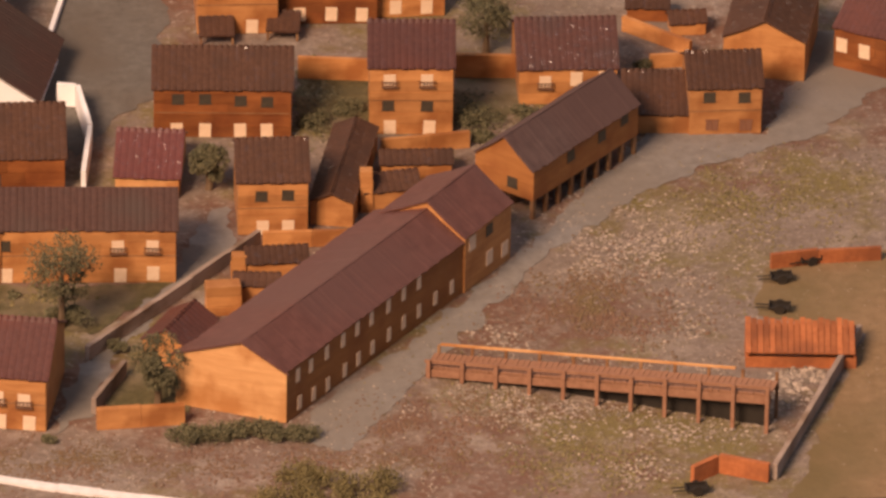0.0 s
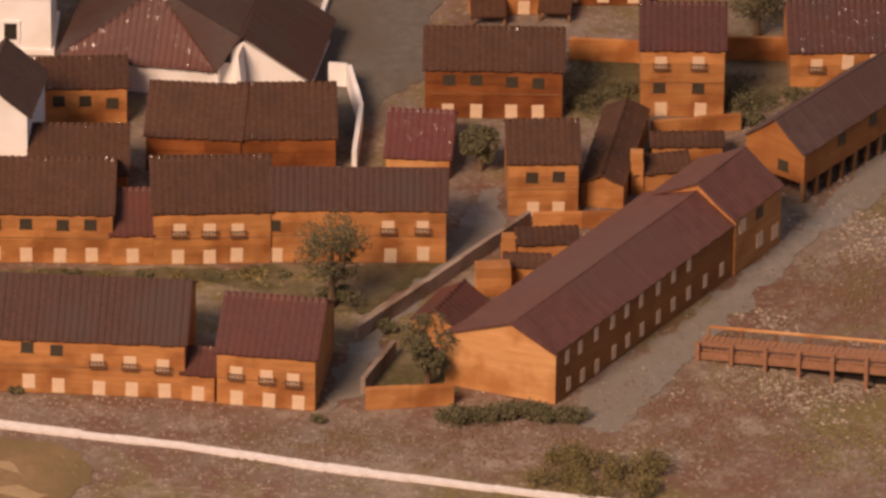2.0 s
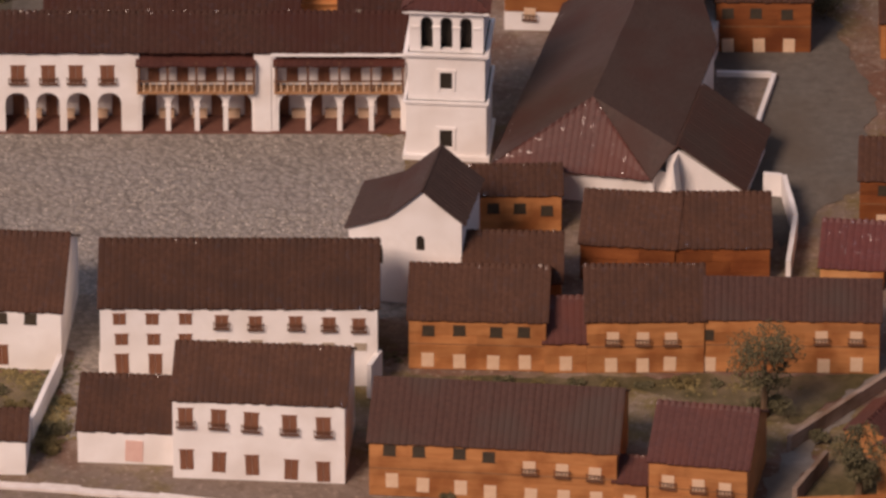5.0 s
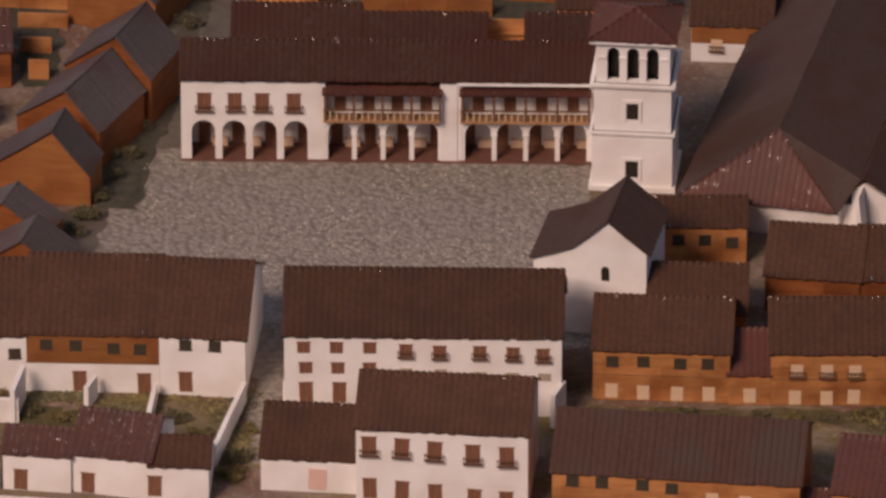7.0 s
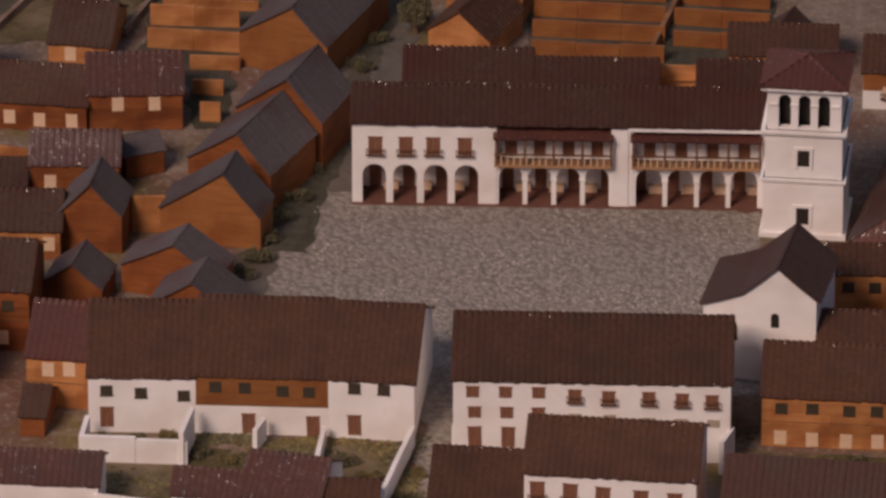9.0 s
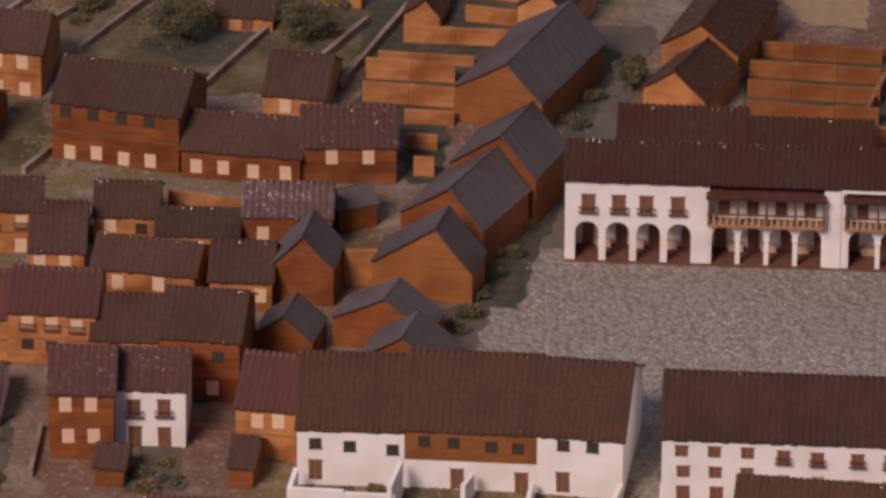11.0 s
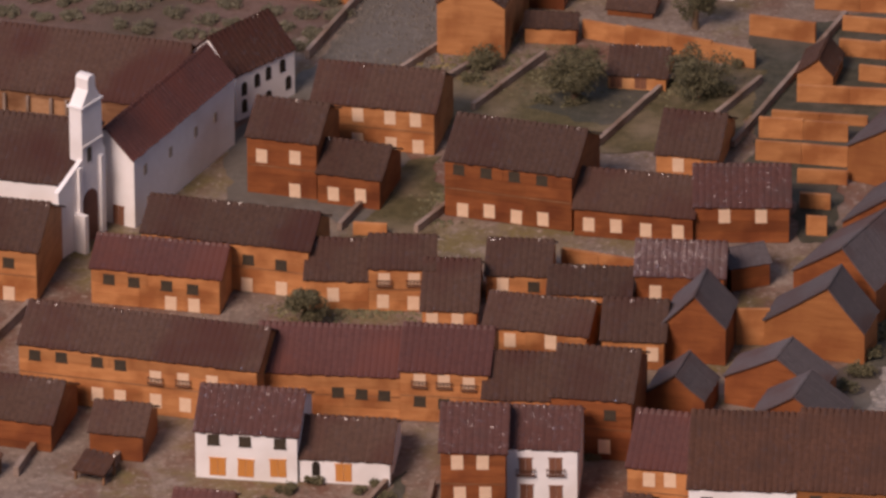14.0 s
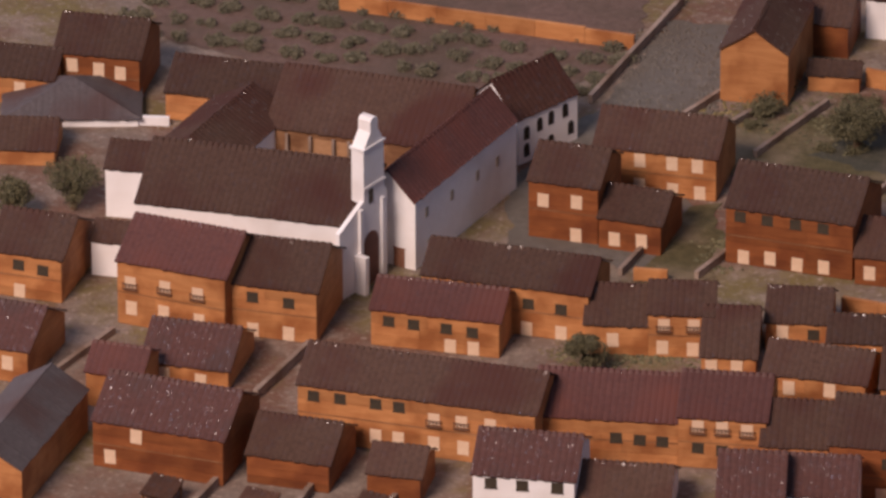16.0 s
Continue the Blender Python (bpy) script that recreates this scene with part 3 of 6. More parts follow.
# front row by the white kerb
house(18.33, -50.00, -10.5, 8.86, 11.11, 5.25, 3.06, "x", "wood", "red", {"b": [(1.74, 3.34), (4.49, 3.19), (6.89, 3.06)], "l": [(1.79, 0.34), (4.71, 0.32), (7.36, 0.45)]})
house(15.21, -49.27, -9.2, 2.95, 4.99, 2.68, 1.37, "x", "wood", "red", {"l": [(1.48, 0.49)]})
house(-6.61, -46.80, -5.9, 22.21, 11.93, 5.48, 3.28, "x", "wood", "dark", {"d": [(1.84, 4.83), (4.47, 4.95), (8.12, 4.83), (10.75, 4.49)], "b": [(14.39, 3.63), (17.32, 3.53), (20.26, 3.32)], "l": [(2.06, 1.6), (4.84, 1.27), (8.24, 1.2), (10.88, 0.86), (14.53, 0.74), (17.47, 0.65), (20.41, 0.44)]})

# second row
house(23.83, -23.78, -1.9, 15.95, 7.94, 5.48, 2.18, "x", "wood", "dark", {"b": [(10.66, 3.76), (13.81, 3.78)], "l": [(0.48, 0.75), (10.89, 0.77), (13.88, 0.97)], "d": [(0.31, 3.86)]})
house(13.11, -24.11, 0.7, 10.70, 10.69, 5.36, 2.94, "x", "wood", "brown", {"b": [(2.37, 3.64), (5.1, 3.6), (7.68, 3.56)], "l": [(2.22, 0.83), (5.1, 0.78), (7.58, 0.92)]})
house(9.24, -24.07, 0.5, 3.86, 8.82, 3.10, 2.42, "x", "wood", "red", {"l": [(1.96, 0.97)]})
house(-3.13, -23.20, -3.0, 12.52, 10.59, 5.13, 2.91, "x", "wood", "brown", {"d": [(1.79, 4.02), (4.62, 4.1), (7.98, 4.02), (10.5, 4.09)], "l": [(1.73, 0.97), (4.63, 0.87), (7.72, 0.84), (10.61, 0.93)]})
house(1.87, -14.22, -1.4, 8.98, 9.70, 4.17, 2.67, "x", "wood", "brown")
house(2.73, 3.18, 1.6, 8.33, 5.95, 3.93, 1.64, "x", "wood", "brown", {"d": [(1.96, 2.62), (4.44, 2.58), (6.97, 2.31)]})
house(12.68, -5.80, -7.2, 8.83, 10.51, 3.70, 2.89, "x", "redwood", "brown")
house(21.41, -6.69, 0.0, 8.83, 10.69, 3.70, 2.94, "x", "redwood", "brown")

# houses up the right hand slope
house(34.87, -7.56, -6.5, 5.87, 9.29, 2.15, 2.55, "x", "palewood", "crimson")
house(38.89, 4.20, -3.0, 12.86, 8.38, 5.07, 2.31, "x", "redwood", "brown", {"d": [(2.27, 4.04), (4.8, 4.06), (8.12, 3.91), (10.6, 3.82)], "l": [(2.17, 0.64), (4.81, 0.54), (8.09, 0.57), (10.57, 0.6)]})
house(59.07, 4.05, -2.8, 7.80, 9.26, 7.03, 2.55, "x", "wood", "red", {"b": [(1.86, 5.7), (5.35, 5.73)], "d": [(1.74, 3.08), (5.38, 3.05)], "l": [(1.93, 0.51), (5.63, 0.42)]})
house(73.50, 9.50, 0.1, 9.21, 10.14, 3.70, 2.79, "x", "wood", "tile", {"b": [(2.44, 2.35)], "l": [(5.37, 2.6), (8.03, 2.84)]})
house(82.92, 3.34, -3.1, 6.19, 8.60, 2.03, 2.37, "x", "wood", "brown")
house(88.99, 2.79, 0.9, 6.79, 7.27, 4.89, 2.00, "x", "wood", "brown", {"d": [(1.86, 3.97), (5.15, 3.88)], "s": [(2.15, 0.97), (5.34, 0.89)]})
house(93.19, 14.79, -12.5, 7.75, 10.58, 4.29, 1.91, "y", "wood", "brown")
house(43.88, 24.90, 0.0, 7.67, 10.58, 6.08, 2.91, "x", "wood", "brown", {"d": [(2.19, 4.36)], "l": [(2.27, 0.62), (5.22, 0.62)]})
house(51.85, 26.79, -1.4, 9.28, 9.92, 5.96, 2.73, "x", "redwood", "red", {"l": [(1.89, 1), (4.9, 1.04), (7.81, 0.96)]})
house(61.19, 27.73, 2.1, 6.47, 9.92, 5.36, 2.73, "x", "wood", "red", {"l": [(1.76, 1.07), (4.74, 1.01)]})
house(42.10, 38.98, 0.0, 2.71, 6.61, 3.87, 1.82, "x", "wood", "brown", {"l": [(1.32, 0.8)]})
house(26.27, 40.36, 0.0, 9.12, 9.92, 5.48, 2.73, "x", "redwood", "brown", {"d": [(1.11, 4.24), (3.82, 4.24), (6.81, 4.12)], "l": [(1.15, 0.7), (4.15, 0.4), (7.03, 0.4)]})
house(45.86, -15.41, -0.1, 6.44, 8.38, 5.48, 2.30, "x", "wood", "brown", {"d": [(2.15, 4.05), (4.59, 4.12)], "l": [(2.28, 0.74), (4.62, 0.76)]})
house(52.61, -13.55, -11.9, 3.98, 15.04, 2.68, 0.83, "y", "wood", "brown")

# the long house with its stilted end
# walls take darker amber for the shaded side; the gable gets palewood as lit
long_house = house(40.54, -45.00, -36.2, 9.90, 29.64, 5.36, 2.27, "y", "amber", "weathered", {}, {"n": [(1.77, 4.09), (3.89, 4.09), (6.48, 4.23), (9.17, 4.27), (11.5, 4.37), (13.84, 4.35), (16.66, 4.34), (19.2, 4.47), (21.75, 4.48), (2.09, 1.17), (4.4, 0.97), (6.72, 0.88), (9.51, 1.04), (11.75, 1.18), (14.09, 1.27), (16.82, 1.36), (19.27, 1.52), (21.83, 1.53), (24.59, 1.56), (27.36, 1.48)]}, label="long plank house with a weathered brown roof, gable toned as lit", ridge=0.6)


def splayed_gable(t, w, h, rise, ridge, out):
    """A boarded front set askew, in paler wood for the light on it: its far corner stands out from the square end of
    the house.
    """
    m = w * ridge
    foot = (-0.25, -out)
    apex = (m - 0.1, -out * (1 - ridge) - 0.02)
    bm = bmesh.new()
    ring = [(foot[0], foot[1], 0.0), (w, -0.04, 0.0), (w, -0.04, h - 0.24), (apex[0], apex[1], h + rise - 0.28), (foot[0], foot[1], h - 0.24)]
    back = [(0.0, 0.02, 0.0), (w, 0.02, 0.0), (w, 0.02, h - 0.24), (m, 0.02, h + rise - 0.28), (0.0, 0.02, h - 0.24)]
    f, g = [bm.verts.new(q) for q in ring], [bm.verts.new(q) for q in back]
    bm.faces.new(f)
    bm.faces.new(g[::-1])
    for i in range(5):
        j = (i + 1) % 5
        bm.faces.new((f[i], g[i], g[j], f[j]))
    part("gable_front", recalc(bm), "palewood", t, "gable boarding, toned paler for the light on it")
    roof_sheet(t, "roof_slope", "weathered", [(foot[0] - 0.35, foot[1] - 0.25, h - 0.14), (apex[0], apex[1] - 0.3, h + rise + 0.02), (m, -0.2, h + rise + 0.02), (-0.35, -0.2, h - 0.14)])
    roof_sheet(t, "roof_slope", "weathered", [(apex[0], apex[1] - 0.3, h + rise + 0.02), (w + 0.35, -0.3, h - 0.18), (w + 0.35, -0.2, h - 0.18), (m, -0.2, h + rise + 0.02)])


splayed_gable(long_house, 9.9, 5.36, 2.27, 0.6, 2.6)
house(58.56, -22.13, -35.1, 9.07, 8.04, 5.84, 2.68, "y", "wood", "weathered", {}, {"l": [(1.22, 4.7), (4.29, 1.85), (6.99, 1.5)], "d": [(4.19, 4.82)]}, ridge=0.55)
stilt_house(68.09, -9.34, -39.7, 6.64, 16.69, 5.25, 2.62, "y", "amber", "dusk", {"d": [(4.25, 3.28)]}, {"d": [(5.85, 4.38), (10.81, 4.37), (14.44, 4.64)]})
house(36.19, -38.84, -27.8, 4.60, 5.97, 2.38, 1.43, "y", "wood", "red")
house(46.31, -25.58, 2.5, 5.43, 3.09, 2.50, 0.85, "x", "wood", "brown")
house(44.92, -28.74, -5.2, 3.96, 2.43, 2.03, 0.67, "x", "wood", "brown")
house(59.68, -5.41, -0.1, 6.51, 2.65, 1.79, 0.73, "x", "wood", "brown")
house(57.91, -11.47, 10.5, 5.11, 3.56, 2.03, 0.98, "x", "wood", "brown")

# white houses and the square
house(-31.16, -26.55, -0.2, 25.21, 13.01, 8.10, 3.58, "x", "plaster", "brown", {"s": [(1.77, 6.9), (4.75, 6.9), (7.77, 6.91), (1.95, 4.8), (4.87, 4.8), (7.75, 4.81)], "m": [(11.05, 6.68), (14.13, 6.57), (17.77, 6.58), (20.8, 6.47), (23.51, 6.36)], "g": [(11.08, 4.47), (14.21, 4.42), (17.81, 4.19), (20.73, 4.14), (23.66, 4.09)], "D": [(1.97, 2.28), (5, 2.29)]})
house(-24.20, -43.70, -4.3, 15.45, 10.82, 8.00, 2.97, "x", "plaster", "brown", {"B": [(1.17, 6.25), (4.12, 6.2), (7.06, 6.03), (10.5, 5.89), (13.55, 5.78)], "D": [(1.23, 1.91), (4.13, 1.75), (7.12, 1.58), (10.63, 1.26), (13.52, 1.15)]})
house(-32.84, -40.81, -4.3, 8.83, 10.48, 3.34, 2.88, "x", "plaster", "brown", {"p": [(5.11, 1.35)]})
house(-64.64, -22.76, 0.8, 9.80, 14.88, 5.72, 4.09, "x", "plaster", "brown", {"d": [(1.67, 4.35), (4.82, 4.15), (8.74, 3.91)], "D": [(1.68, 1.59)]})
house(-54.83, -22.63, -1.0, 12.13, 15.43, 5.96, 4.24, "x", "halfwood", "brown", {"d": [(1.83, 4.92), (4.52, 4.88), (7.98, 4.63), (10.4, 4.58)], "D": [(4.85, 1.13), (10.75, 0.89)]})
house(-42.67, -23.07, -4.3, 7.88, 15.01, 6.08, 4.13, "x", "plaster", "brown", {"d": [(2.4, 5.36), (5.1, 5.34)], "D": [(2.39, 1.43)]})
house(-70.63, -17.82, -6.6, 5.79, 11.06, 5.07, 3.04, "x", "wood", "red", {"l": [(2.03, 3.9), (3.98, 4.06)]})
house(-56.02, -41.08, -6.7, 6.17, 5.31, 3.70, 1.46, "x", "plaster", "tile", {"D": [(1.6, 1.1)]})
house(-49.88, -41.40, -12.1, 7.33, 8.69, 3.93, 2.39, "x", "plaster", "tile", {"D": [(1.56, 1.07)]})
house(-42.76, -43.01, -2.2, 5.33, 5.73, 3.58, 1.58, "x", "plaster", "brown", {"D": [(0.46, 1.51)]})
house(-77.63, -39.03, -2.8, 14.95, 6.40, 3.70, 1.76, "x", "plaster", "tile")

# street of gables left of the square
house(-60.20, -3.20, -14.0, 8.20, 5.20, 3.30, 2.60, "y", "redwood", "slate")
house(-63.30, 4.90, -16.0, 9.60, 4.20, 3.10, 2.75, "y", "redwood", "slate", ridge=0.54)
house(-60.30, 15.60, -12.0, 9.80, 4.60, 3.55, 4.30, "y", "amber", "slate", ridge=0.63)
house(-58.17, 24.79, -24.0, 8.80, 9.50, 4.20, 3.70, "y", "redwood", "slate", ridge=0.6)
house(-54.01, 33.47, -20.0, 8.90, 7.50, 5.20, 4.00, "y", "redwood", "slate", ridge=0.6)
house(-54.65, 52.34, -21.2, 9.28, 15.00, 3.93, 3.58, "y", "amber", "slate", ridge=0.6)
house(-49.60, 72.20, -20.0, 5.20, 7.50, 3.20, 2.20, "y", "palewood", "smoke", ridge=0.55)
house(-60.90, 72.60, -8.0, 3.60, 5.00, 1.70, 1.70, "y", "wood", "brown", ridge=0.6)
house(-69.65, 13.16, -7.3, 5.95, 5.45, 4.17, 3.10, "y", "redwood", "slate")
house(-70.51, 2.17, -12.1, 5.75, 4.74, 2.38, 2.27, "y", "redwood", "slate")
house(-35.02, 64.57, -16.6, 7.92, 12.13, 3.28, 2.68, "y", "wood", "brown")
house(-36.45, 55.96, -23.2, 6.61, 7.68, 2.68, 2.50, "y", "wood", "brown")

# left quarter, front
house(-110.99, -13.79, -2.9, 9.50, 9.04, 4.89, 2.49, "x", "plaster", "tile", {"d": [(1.69, 4.49), (4.64, 4.28), (7.92, 4.33)], "o": [(2.06, 1.26), (4.7, 1.27), (7.72, 1.47)]})
house(-101.32, -13.88, -1.5, 8.41, 8.27, 2.50, 2.27, "x", "plaster", "drab", {"o": [(4.1, 1.15)], "k": [(1.53, 1.72)]})
house(-87.70, -19.42, 2.4, 5.96, 9.37, 6.68, 2.58, "x", "redwood", "tile", {"l": [(1.53, 5.61), (3.87, 5.65), (1.77, 2.38), (4.11, 2.42)]})
house(-81.97, -16.52, 0.7, 6.61, 8.16, 5.84, 2.24, "x", "plaster", "tile", {"C": [(1.84, 3.98), (4.61, 4.08)], "D": [(1.94, 1.04), (4.65, 1.02)]})
house(-85.27, -2.99, 0.4, 6.22, 9.26, 3.70, 2.55, "x", "wood", "drab")
house(-78.58, -6.89, -4.1, 7.51, 10.15, 6.26, 2.79, "x", "redwood", "drab", {"l": [(4.98, 1.4)], "d": [(5.51, 4.76)]})
house(-86.69, 13.27, -8.2, 9.95, 6.87, 2.86, 1.89, "x", "wood", "drab", {"l": [(2.55, 1.62), (6.49, 1.83)]})
house(-75.32, 11.05, 0.0, 5.86, 8.27, 2.98, 2.27, "x", "wood", "drab", {"l": [(4.78, 1.64)]})
house(-104.40, 20.89, 1.2, 6.03, 8.38, 3.10, 2.30, "x", "wood", "drab", {"l": [(2.65, 1.57)]})
house(-98.35, 20.93, 2.3, 6.18, 6.84, 4.53, 1.88, "x", "wood", "drab", {"b": [(1.48, 3.44), (4.33, 3.5)], "l": [(1.35, 1.02), (4.25, 0.9)]})
house(-92.89, 17.09, 1.9, 5.15, 10.36, 2.27, 2.85, "x", "wood", "drab", {"l": [(0.94, 1.23), (3.35, 1.28)]})
house(-87.39, 23.64, 0.0, 6.04, 7.27, 2.98, 2.00, "x", "wood", "drab", {"d": [(4.56, 1.86)], "l": [(1.59, 1.92)]})
house(-73.07, 23.26, 0.5, 8.39, 5.40, 3.70, 2.38, "x", "redwood", "gloss", {"l": [(1.87, 1.92)]})
house(-81.25, 21.28, 0.2, 7.80, 5.73, 2.38, 1.58, "x", "wood", "drab")
house(-93.01, 41.56, -11.5, 12.78, 9.80, 5.96, 2.69, "x", "redwood", "drab", {"d": [(1.44, 5.34), (4.18, 5.42), (7.02, 5.32), (9.8, 5.34)], "l": [(1.81, 0.81), (4.49, 1.06), (7.22, 0.83), (9.9, 0.96)]})
house(-80.19, 38.30, -6.2, 11.61, 8.29, 2.98, 2.28, "x", "redwood", "drab", {"l": [(1.44, 1.32), (4.1, 1.39), (7.03, 1.24), (10.18, 1.35)]})
house(-68.48, 37.70, 4.5, 9.07, 8.61, 3.87, 2.37, "x", "redwood", "tile", {"l": [(2.83, 2.99), (6.36, 2.87)]})
house(-112.58, 44.94, -9.7, 6.99, 8.32, 6.08, 2.29, "x", "redwood", "drab", {"l": [(1.48, 4.1), (4.84, 4.33), (4.79, 0.64)]})
house(-105.55, 43.25, -11.2, 6.29, 7.12, 3.28, 1.96, "x", "redwood", "drab", {"l": [(1.6, 1.15), (4.35, 1.34)]})
house(-107.42, 55.93, -7.2, 12.28, 8.63, 4.65, 2.37, "x", "wood", "drab", {"l": [(4.63, 4.23), (7.86, 4.18), (10.4, 4.19), (4.6, 0.95), (7.94, 0.8), (10.66, 0.64)]})
house(-73.35, 52.47, -7.3, 6.00, 9.30, 2.03, 2.56, "x", "wood", "drab", {"l": [(2.19, 1)]})
house(-79.50, 70.49, -3.1, 5.75, 6.18, 1.55, 1.70, "x", "palewood", "drab", {"s": [(0.81, 0.96), (3.23, 0.74)]})

# left quarter, rows below the convent
house(-149.51, 22.18, -14.8, 11.12, 9.86, 6.68, 2.71, "x", "wood", "red", {"b": [(1.36, 4.55), (4.94, 4.73), (8.33, 4.63)], "l": [(1.43, 1.83), (4.78, 1.97), (8.47, 1.75)]})
house(-138.50, 21.02, -7.9, 8.55, 9.97, 5.48, 2.74, "x", "wood", "drab", {"d": [(2.25, 4.29), (5.83, 4.08)], "l": [(2.26, 0.66), (5.79, 0.57)]})
house(-162.60, 26.88, -10.8, 7.25, 9.12, 4.65, 2.51, "x", "wood", "drab", {"d": [(2.92, 3.55), (5.39, 3.31)], "l": [(2.96, 0.14)]})
house(-162.07, 9.84, -13.5, 6.13, 9.38, 3.46, 2.58, "x", "wood", "tile", {"l": [(4.07, 1.98)]})
house(-159.89, -14.88, -12.8, 7.33, 16.80, 4.29, 2.15, "y", "wood", "slate")
house(-145.54, 10.43, -8.3, 8.58, 8.86, 2.15, 2.44, "x", "wood", "tile", {"l": [(2.24, 1.03), (5.86, 0.67)]})
house(-147.50, -7.01, -12.3, 12.92, 10.03, 4.77, 2.76, "x", "redwood", "tile", {"l": [(4.32, 4.05), (1.68, 1.21)]})
house(-149.98, 4.92, -8.5, 5.34, 6.09, 3.58, 1.68, "x", "wood", "red")
house(-132.78, -8.71, -9.8, 7.98, 8.44, 2.98, 2.32, "x", "redwood", "drab")
house(-121.24, -10.76, -6.2, 5.06, 6.19, 2.74, 1.70, "x", "redwood", "drab")
house(-124.86, 20.40, -7.0, 12.57, 6.86, 3.81, 1.89, "x", "wood", "red", {"d": [(1.75, 2.73), (4.19, 2.66), (7.4, 2.62), (9.95, 2.5)], "l": [(7.78, -0.54), (10.05, -0.63)]})
house(-120.61, 25.58, -9.3, 16.53, 7.76, 5.13, 2.14, "x", "wood", "drab", {"d": [(10.58, 3.48), (13.82, 3.33)], "l": [(10.41, 0.55), (13.83, 0.42)]})
house(-129.20, 0.38, -9.5, 23.11, 8.65, 5.84, 2.38, "x", "wood", "drab", {"d": [(1.56, 4.84), (4.16, 4.92), (7.64, 4.88), (9.9, 4.85)], "b": [(13.31, 4.03), (16, 4.13), (18.8, 4.23)], "l": [(7.61, 1.42), (9.82, 1.44), (13.29, 1.47), (16.16, 1.41)]})
house(-106.76, -0.70, -0.2, 13.52, 9.70, 4.41, 2.67, "x", "wood", "red", {"d": [(7.67, 2.58), (9.9, 2.48), (12.02, 2.43)]})
house(-93.21, -0.98, -1.4, 8.22, 9.26, 5.25, 2.55, "x", "wood", "red", {"b": [(1.82, 4.51), (4.11, 4.38), (6.44, 4.25)], "d": [(1.84, 2.13), (4.12, 2)]})
house(-163.09, 70.87, -5.5, 8.68, 8.62, 4.65, 2.37, "x", "redwood", "drab", {"l": [(1.81, 3.38), (4.53, 3.15), (6.73, 2.94)]})
house(-171.59, 68.69, -6.1, 8.84, 6.85, 2.98, 1.88, "x", "wood", "drab", {"l": [(5.42, 1.73)]})
house(-97.09, 76.97, -6.7, 6.88, 12.14, 5.84, 2.38, "y", "wood", "drab")
house(-91.05, 88.42, -6.5, 5.78, 6.63, 3.58, 1.82, "x", "redwood", "drab")
house(-88.57, 80.03, -0.7, 5.09, 3.31, 1.79, 0.91, "x", "wood", "drab")

# convent
convent = house(-149.24, 33.16, -7.8, 20.98, 13.51, 7.45, 3.71, "x", "plaster", "drab", name="convent_church", label="white convent church with a long brown roof")
slope("roof_slope", "drab", convent, (23.2, 6.755, 11.19), (-1, 0, 0), 2.5, (0, -7.0, -3.85), (2.5, 0.0))
house(-128.07, 38.53, -22.1, 5.94, 20.26, 7.45, 2.86, "y", "plaster", "red", {"D": [(4.15, 0.61)]}, {"w": [(2.22, 5.38), (2.74, 1.79), (7.27, 5), (12.37, 4.91), (16.36, 4.71)]}, label="white convent wing with a red brown roof")
# wall darkened for the court's shade; the oak panel paints its lit end
cloister = house(-140.22, 59.37, -10.2, 19.21, 13.55, 3.28, 3.73, "x", "darkwood", "drab")
for q in (2.2, 4.6, 7.0, 8.6):
    part("court_post", boxes((q - 0.14, -0.5, 0, q + 0.14, -0.25, 2.95)), "greywood", cloister)
part("court_rail", boxes((4.6, -0.46, 1.0, 8.6, -0.3, 1.2)), "greywood", cloister)
part("court_screen", boxes((4.6, -0.06, 0.05, 8.6, 0.04, 2.6)), "oak", cloister, "ochre brown panel for the lit end of the court wall")
house(-150.67, 53.29, -20.0, 8.60, 13.00, 3.30, 2.30, "y", "plaster", "drab")
house(-151.31, 66.56, -8.0, 12.20, 8.40, 3.00, 2.20, "x", "wood", "drab")
wall_run("garden_wall", -154.2, 64.7, -150.7, 64.85, 0.9, 0.45, "plaster")
house(-120.99, 64.44, -37.7, 7.19, 8.30, 5.07, 3.10, "y", "plaster", "umber", {}, {"k": [(1.11, 3.25), (2.94, 3.54), (4.54, 3.72), (6.54, 3.82), (1.11, 1.39), (4.54, 1.11), (7.34, 1.68)]})
house(-169.93, 54.45, 1.9, 9.24, 6.83, 1.67, 1.88, "x", "wood", "drab")
hip_house(-166.90, 62.72, 7.6, 13.21, 9.0, 1.0, 2.5, "plaster", "slate", "low white house with a grey brown hipped roof")
house(-154.01, 44.48, -5.1, 3.67, 6.07, 5.25, 1.67, "x", "plaster", "drab")
house(-153.52, 31.90, -7.0, 3.11, 4.42, 3.70, 1.22, "x", "plaster", "drab")

# garden walls
wall_run("garden_wall", 31.34, -38.87, 47.90, -17.19, 1.43, 0.45, "greywood")
wall_run("garden_wall", 31.60, -48.77, 34.65, -41.61, 1.67, 0.45, "greywood")
wall_run("garden_wall", 48.01, -18.07, 57.12, -17.85, 1.55, 0.45, "wood")
wall_run("garden_wall", 52.96, 15.39, 59.76, 14.58, 2.27, 0.45, "wood")
wall_run("garden_wall", 67.81, 15.10, 74.05, 14.66, 2.38, 0.45, "wood")
wall_run("garden_wall", 94.37, -23.87, 98.78, -22.94, 1.55, 0.45, "rust")
wall_run("garden_wall", 98.78, -22.94, 104.65, -22.50, 1.43, 0.45, "rust")
wall_run("garden_wall", 84.00, -63.28, 86.37, -61.35, 1.79, 0.45, "rust")
